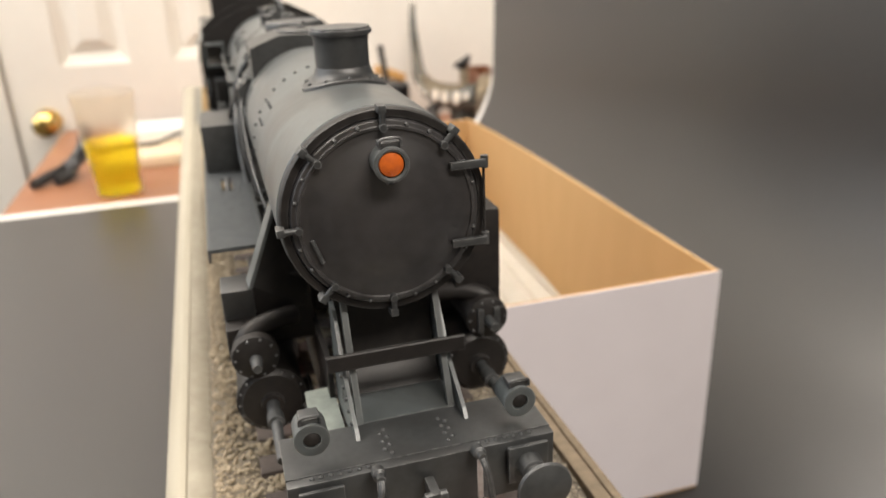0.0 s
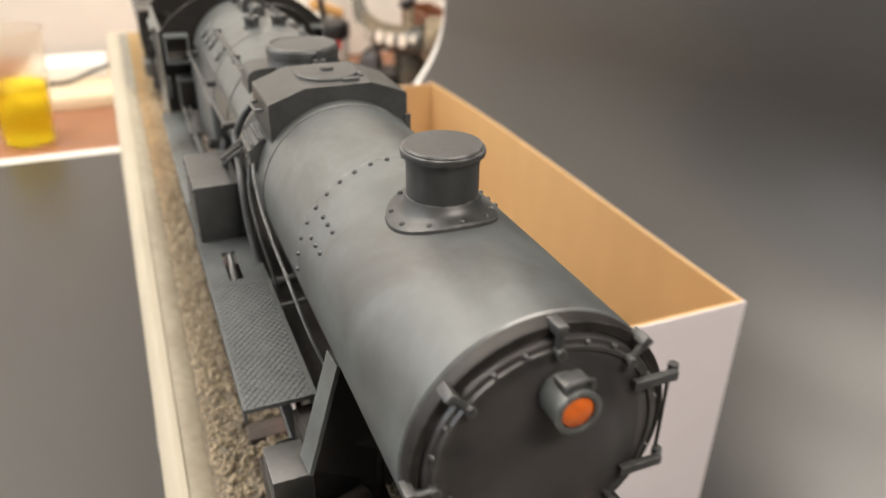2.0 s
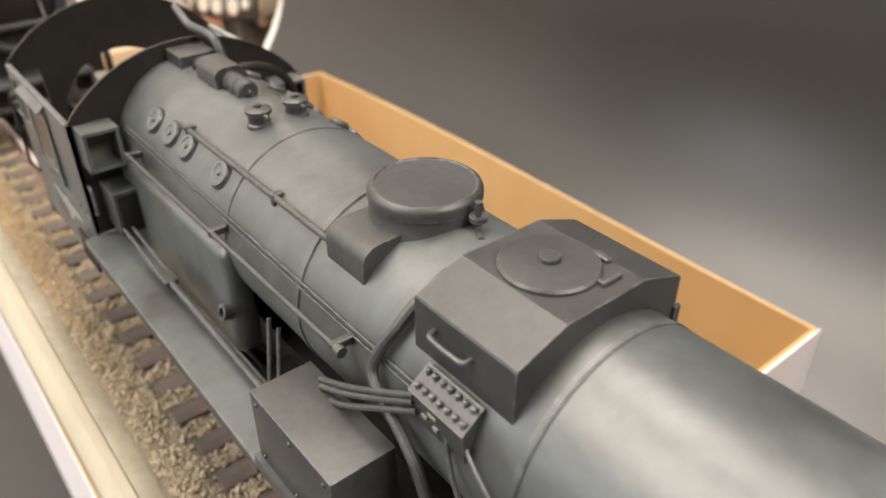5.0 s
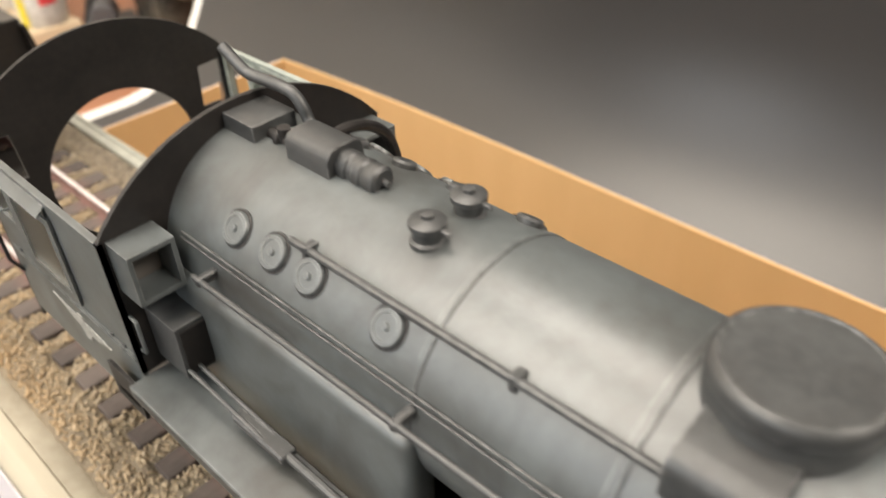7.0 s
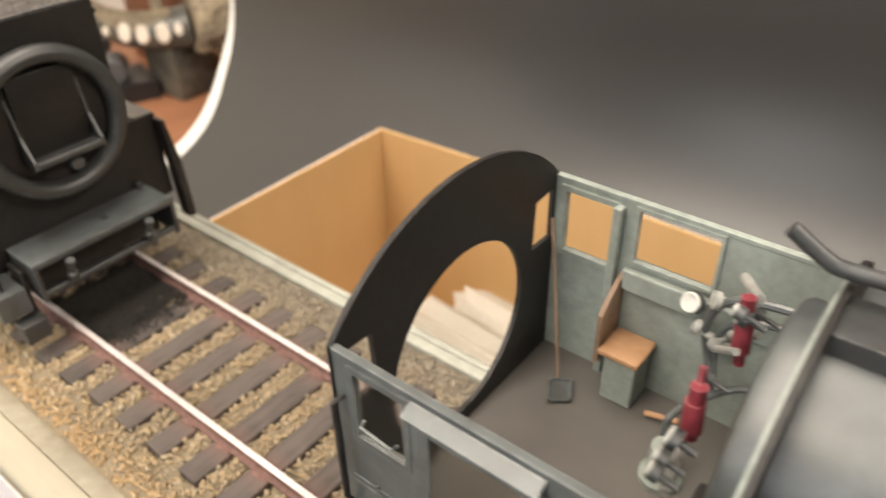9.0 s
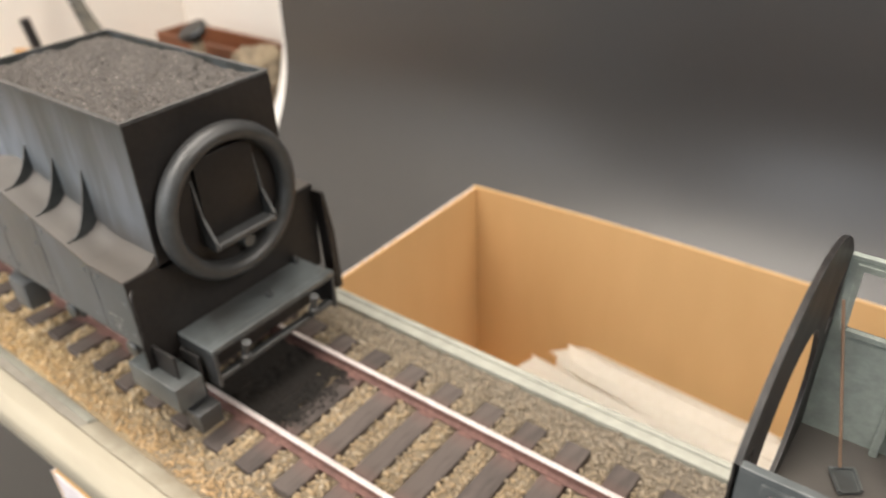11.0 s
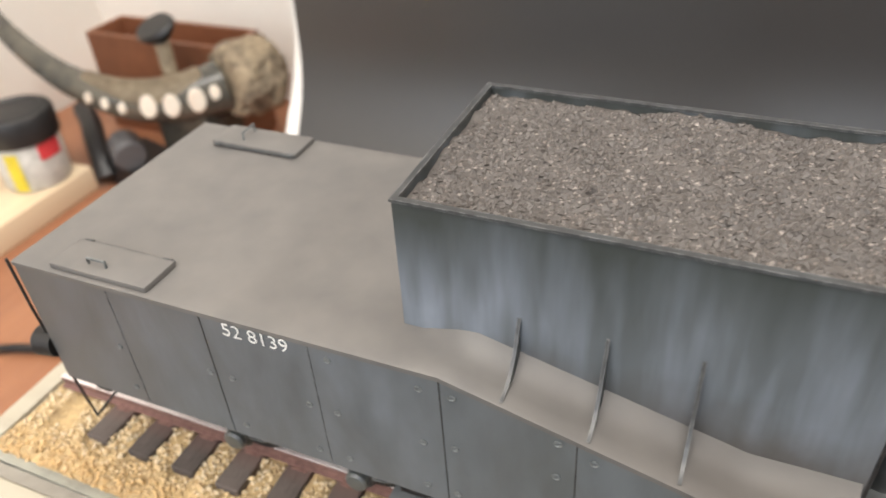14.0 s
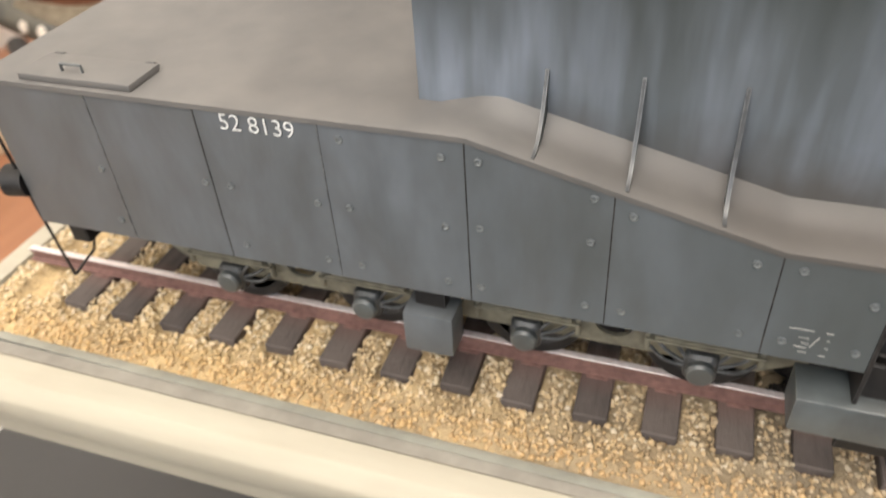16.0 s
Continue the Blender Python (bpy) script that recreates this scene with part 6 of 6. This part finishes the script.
cb = bm_new()
grid = [[cb.verts.new((-28.4 + 56.8 * i / 56, 573.1 + 97.8 * j / 96, coal_height(-28.4 + 56.8 * i / 56, 573.1 + 97.8 * j / 96) - 0.6)) for i in range(57)] for j in range(97)]
for j in range(96):
    for i in range(56):
        cb.faces.new((grid[j][i], grid[j][i + 1], grid[j + 1][i + 1], grid[j + 1][i]))
coal = tagged(part("coal_load", cb, coal_mat, smooth=80), "heap of small black coal filling the tender bunker", "coal", kind="stuff")


def coal_spot():
    x, y = random.uniform(-27.6, 27.6), random.uniform(574, 670)
    return x, y, coal_height(x, y) + random.uniform(-0.95, -0.55)


scatter("coal_chip", 2200, coal_spot, 0.6, coal_chip_mat, coal, "paler grey chips among the coal", soft=False)
scatter("coal_lump", 12000, coal_spot, 0.8, coal_mat, coal, "loose coal lumps", soft=False)

# fins between the bunker and the tank edge
for y in (644, 625, 606):
    base_z = 78 - (658 - y) * 16.5 / 64
    pts = []
    for k in range(9):
        t = k / 8
        x = -29.6 - 12.2 * t
        z = base_z + 0.6 + (87.8 - base_z) * (1 - t) ** 2.5
        pts.append((x, z))
    low = [(-41.8, base_z + 0.2), (-36, base_z - 0.2), (-29.4, base_z + 1.0)]
    fin = prism(bm_new(), pts + low, y - 0.3, y + 0.3)
    f = part("fin", fin, tread_paint, tender, "curved triangular bracing fin", smooth=0)
    edge = bm_new()
    rows = [[edge.verts.new((x - 0.05, y + d, z + 0.25)) for d in (-0.42, 0.42)] + [edge.verts.new((x + 0.3, y + d, z - 0.35)) for d in (0.42, -0.42)] for x, z in pts]
    for a, b in zip(rows, rows[1:]):
        for k in range(4):
            edge.faces.new((a[k], a[(k + 1) % 4], b[(k + 1) % 4], b[k]))
    edge.faces.new(rows[0])
    edge.faces.new(rows[-1])
    part("fin_edge", edge, paint_mid, f, "worn pale fin edge", smooth=30)
    part("fin", prism(bm_new(), [(-a, b) for a, b in pts + low], y - 0.45, y + 0.45), tread_paint, tender, smooth=0)

# seams, bolts and lettering on the left side
seam_mat = paint_dark
for y, y2, z1 in ((658, 657.5, 77.6), (627, 626.5, 69.2), (594, 593.5, 61.2)):
    part("seam", prism(bm_new(), [(y - 0.16, z1), (y + 0.16, z1), (y2 + 0.16, TB + 0.2), (y2 - 0.16, TB + 0.2)], -TX - 0.1, -TX + 0.1, "x"), seam_mat, tender, smooth=0)
for y in (722, 752, 691):
    part("seam", prism(bm_new(), [(y - 0.15, 77.4), (y + 0.15, 77.4), (y + 0.15, TB + 0.2), (y - 0.15, TB + 0.2)], -TX - 0.12, -TX + 0.05, "x"), seam_mat if y == 722 else paint_mid, tender, smooth=0)
bolt2 = mesh_of("bolt_head", lathe(bm_new(), [(0.95, -0.1), (0.95, 0.25), (0.6, 0.4), (0.45, 0.28), (0, 0.3)], (0, 0, 0), (-1, 0, 0), 12), paint_grey, 40)
for y, zs in ((663, (73, 55, 39)), (655, (73, 56, 39)), (631, (68, 57, 39)), (623, (65, 39)), (598.5, (58, 39)), (590, (58, 39)), (576, (52, 39)), (686, (74, 56)), (694, (56, 39)), (685, (39,)), (717, (57, 39)), (724, (57,)), (755, (56, 40))):
    for z in zs:
        place("bolt_head", bolt2, tender, at=(-TX, y, z))


def lettering(text, size, y, z, name):
    cu = bpy.data.curves.new(name, "FONT")
    cu.body, cu.size, cu.extrude, cu.offset = text, size * MM, 0.00008, -0.00006
    tmp = new(name, cu)
    dep = bpy.context.evaluated_depsgraph_get()
    me = bpy.data.meshes.new_from_object(tmp.evaluated_get(dep))
    bpy.data.objects.remove(tmp)
    me.materials.clear()
    me.materials.append(letter_white)
    return place(name, me, tender, "white painted running number", at=(-TX - 0.2, y, z), turn=Euler((radians(90), 0, radians(-90))).to_matrix().to_4x4())


lettering("52 8139", 5.9, 715.6, 72.9, "running_number")
for z, y0, ln in ((46.5, 588.5, 5.4), (46.5, 581.4, 1.5), (44.2, 586.2, 2.2), (42.8, 585.4, 1.6), (41.6, 586.6, 2.8), (40.2, 585.6, 2.0), (44.4, 581.0, 0.7), (42.2, 580.8, 0.7), (40.0, 581.6, 1.5)):
    part("small_lettering", box(bm_new(), (-TX - 0.16, y0 + 0.9 - ln * 0.9, z - 3.5), (-TX + 0.05, y0 + 0.9, z - 3.36)), valve_face, tender, smooth=0)
part("small_lettering", prism(bm_new(), [(584.5, 38.4), (584.65, 38.4), (583.35, 41.6), (583.2, 41.6)], -TX - 0.16, -TX + 0.05, "x"), valve_face, tender, smooth=0)

# filler hatches
for s in (-1, 1):
    h = bm_new()
    x0, x1 = sorted((s * 29.5, s * 41.5))
    box(h, (x0, 738.5, 78.6), (x1, 771, 80.4), 0.5, 2)
    hatch = part("filler_hatch", h, dust_top, tender, "flat rectangular filler hatch", smooth=30)
    part("handle", tube(bm_new(), [(s * 36 - 3.0, 760.5, 80.2), (s * 36 - 3.0, 760.5, 83), (s * 36 + 3.4, 760.5, 83), (s * 36 + 3.4, 760.5, 80.2)] if s > 0 else [(-38, 754, 80.2), (-38, 754, 82.2), (-38, 760, 82.2), (-38, 760, 80.2)], 0.4, curve=False), paint_grey, hatch)
    for y in (741, 768):
        part("hinge", rod(bm_new(), (x0 + (0 if s > 0 else 12), y - 1.2, 79.6), (x0 + (0 if s > 0 else 12), y + 1.2, 79.6), 0.9), paint_mid, hatch)
    part("hinge_rod", rod(bm_new(), (x0 + (-0.2 if s > 0 else 12.2), 739, 79.6), (x0 + (-0.2 if s > 0 else 12.2), 770, 79.6), 0.45), paint_mid, hatch)

# round connecting ring and coal chute on the front
ring = bm_new()
n, m2 = 56, 14
rv = []
for i in range(n):
    a = 2 * math.pi * i / n
    rv.append([ring.verts.new(((25.6 + 3.4 * math.cos(b)) * math.cos(a), 566.5 + 4.2 * math.sin(b), 75 + (25.6 + 3.4 * math.cos(b)) * math.sin(a))) for b in (2 * math.pi * k / m2 for k in range(m2))])
for i in range(n):
    for k in range(m2):
        ring.faces.new((rv[i][k], rv[(i + 1) % n][k], rv[(i + 1) % n][(k + 1) % m2], rv[i][(k + 1) % m2]))
part("connecting_ring", ring, paint_mid, tender, "thick grey bellows ring round the coal chute", smooth=60)
part("ring_backing", lathe(bm_new(), [(24.5, 568.6), (24.5, 571), (0, 571), (0, 569.9), (22, 569.9)], (0, 0, 75), (0, 1, 0), 48), paint_dark, tender)
fr = bm_new()
box(fr, (-11.5, 566.5, 64), (13, 570, 95), 0.6, 2)
part("chute_door", fr, paint_dark, tender, "dark coal chute door")
part("chute_lip", box(bm_new(), (-12, 560.5, 62.4), (13.6, 566.6, 65), 0.5), paint_mid, tender)
for x in (-12.4, 14):
    sidep = prism(bm_new(), [(570, 95), (570, 62.4), (561, 62.4), (561, 65.5), (566, 74)], x - 0.5, x + 0.5, "x")
    part("chute_cheek", sidep, paint_mid, tender, smooth=0)
part("chute_knob", lathe(bm_new(), [(2.9, 0), (2.9, 3.6), (2.3, 4.6), (0, 4.8)], (4.2, 570, 57), (0, -1, 0), 20), paint_grey, tender)
part("front_plate", box(bm_new(), (-TX - 0.2, 572, 24), (TX + 0.2, 572.9, 61.7)), paint_dark, tender, "sooty black tender front plate", smooth=0)
part("end_ladder", prism(bm_new(), [(41.5, 60), (43, 60), (46.4, 40), (47.6, 12), (44.4, 12), (43.4, 36)], 566, 572), paint_dark, tender, "dark end plate", smooth=0)
part("grab_rail", tube(bm_new(), [(-41, 572, 58), (-43.5, 569, 56), (-43.8, 568, 40)], 0.6), paint_dark, tender)

# front platform
plat = part("front_platform", box(bm_new(), (-29.5, 552, 31.0), (30.5, 572, 32.4), 0.3), paint_mid, tender, "worn grey front platform", smooth=0)
part("deck_plate", box(bm_new(), (-29.6, 555.8, 32.3), (30.6, 571.8, 33.4), 0.25), paint_grey, plat, smooth=0)
part("edge_strip", box(bm_new(), (-29.8, 552, 31.6), (30.8, 555.6, 33.9), 0.4, 2), paint_grey, plat, "worn pale edge strip")
for x in (-29.5, 28.9):
    part("cheek_plate", box(bm_new(), (x, 552, 17), (x + 1.6, 572, 31.8), 0.2), paint_mid, plat, smooth=0)
part("lower_bar", box(bm_new(), (-28, 553, 18.2), (29, 556, 20.4), 0.3), paint_mid, plat, smooth=0)
part("back_plate", box(bm_new(), (-28, 566, 14), (29, 571.8, 31.7)), paint_dark, plat, smooth=0)
for x in (-17, 17):
    part("pin", lathe(bm_new(), [(1.0, 0), (1.0, 2), (2.0, 2.4), (2.0, 4.6), (1.2, 5), (1.2, 8.5), (1.7, 9), (1.7, 11), (0, 11)], (x, 552.4, 20), (0, -0.25, 1), 14), paint_mid, plat)
part("pin", lathe(bm_new(), [(1.3, 0), (1.3, 2.2), (0, 2.6)], (5, 561, 33.3), (0, 0, 1), 14), paint_mid, plat)
part("pin", lathe(bm_new(), [(1.2, 0), (1.2, 2.8), (0, 3.2)], (27, 570, 33.3), (0, 0, 1), 14), paint_mid, plat)
for lo, hi in (((-39.5, 560, 12), (-33, 566, 20.5)), ((-40.5, 552, 3), (-31, 560, 11.5))):
    part("step", box(bm_new(), lo, hi, 0.5, 2), paint_mid, tender)
part("step_hanger", box(bm_new(), (-40, 560, 6), (-38.8, 572, 34), 0.2), paint_dark, tender)
part("step_hanger", box(bm_new(), (-32.4, 558, 4), (-31.2, 568, 30), 0.2), paint_dark, tender)

# frame, axle boxes and wheels
for s in (-1, 1):
    fp = bm_new()
    x0, x1 = sorted((s * 25.2, s * 26.6))
    holes = [disc((735 + 692) / 2, 20, 5, 18), disc((692 + 647) / 2, 20, 5, 18), disc((647 + 603) / 2, 20, 5, 18)]
    pierced(fp, [(576, TB), (576, 20), (590, 12), (748, 12), (760, 20), (778, 24), (778, TB)], holes, x0, x1, "x")
    fpl = part("side_frame", fp, olive_frame, tender, "dusty olive-grey side frame", smooth=0)
    for y in (735, 692, 647, 603):
        ab = part("axle_box", box(bm_new(), (*sorted((s * 26.6, s * 31.4))[:1], y - 4.2, 9), (*sorted((s * 26.6, s * 31.4))[1:], y + 4.2, 18), 2.4, 3), paint_mid, fpl)
        part("axle_cap", lathe(bm_new(), [(3.6, 0), (3.6, 1.6), (3.0, 2.3), (0, 2.6)], (s * 31.2, y, 13.4), (s, 0, 0), 20), paint_grey, ab)
        for d in ((-1, 1) if y == 603 else (-1,)):
            for up, out in ((13.5, 12.5), (16.5, 11.5), (20.5, 9.5)):
                part("spring_rod", tube(bm_new(), [(s * 30, y + d * 3.4, 13.0 + (up - 13) * 0.3), (s * 29.4, y + d * (3.4 + out) * 0.55, up - 0.3), (s * 28.6, y + d * out, up + 2.6)], 0.5), paint_mid, fpl)
        for k in range(3):
            part("spring_leaf", box(bm_new(), (*sorted((s * 27.6, s * 30.6))[:1], y - 14 + 2.2 * k, 19.4 + 1.25 * k), (*sorted((s * 27.6, s * 30.6))[1:], y + 14 - 2.2 * k, 20.4 + 1.25 * k), 0.2), olive_frame, fpl, smooth=0)
        for d in (-1, 1):
            part("spring_hanger", rod(bm_new(), (s * 29, y + d * 13.4, 16), (s * 29, y + d * 13.4, 26), 0.8), olive_frame, fpl)
tw = wheel_kind(14.2, "tender_wheel", 10)
for y in (735, 692, 647, 603):
    for s in (-1, 1):
        wheel(tw, tender, (s * 21.4, y, 14.3), None if s > 0 else Matrix.Rotation(math.pi, 4, "Z"))
    part("axle", rod(bm_new(), (-26, y, 14.3), (26, y, 14.3), 2.2), paint_dark, tender)
part("under_tank", box(bm_new(), (-25, 576, 26), (25, 778, 34.2)), paint_dark, tender, smooth=0)
part("side_locker", box(bm_new(), (-42, 663, 11.5), (-32.5, 676.5, 25), 1.2, 2), paint_tender, tender, "small blue-grey locker under the tank")
part("locker_bracket", box(bm_new(), (-38, 666, 24), (-33, 674, 34.2)), paint_dark, tender, smooth=0)
part("step_locker", box(bm_new(), (-44.5, 556, 14), (-33, 584, 24.5), 0.8, 2), paint_grey, tender)

# ladder and rails at the rear corner
part("rear_step_rail", tube(bm_new(), [(-43.0, 785.4, 79.2), (-42.2, 786, 60), (-40.0, 787.4, 36), (-36.8, 789, 8)], 0.45, curve=False), paint_dark, tender)
part("rear_step_rail", tube(bm_new(), [(-36.8, 789, 8), (-27.5, 788, 11), (-26.4, 786, 18), (-27, 782, 33)], 0.45, curve=False), paint_dark, tender)
for s in (-1, 1):
    part("rear_buffer", lathe(bm_new(), [(2.4, 0), (2.4, 9), (6.4, 10), (6.6, 11), (4.4, 12.2), (0, 12.8)], (s * 25, 784, 29.5), (0, 1, 0), 30), paint_dark, tender, "round rear buffer")
part("rear_lamp", lathe(bm_new(), [(0, 0), (4.6, 0), (4.6, 6), (3.6, 7), (2.6, 6), (0, 6)], (-40, 785, 46), (-0.2, 1, 0), 24), paint_dark, tender, "round dark rear lamp")
part("rear_beam", box(bm_new(), (-36, 778, 22), (36, 784, 34.2), 0.4), paint_dark, tender, smooth=0)
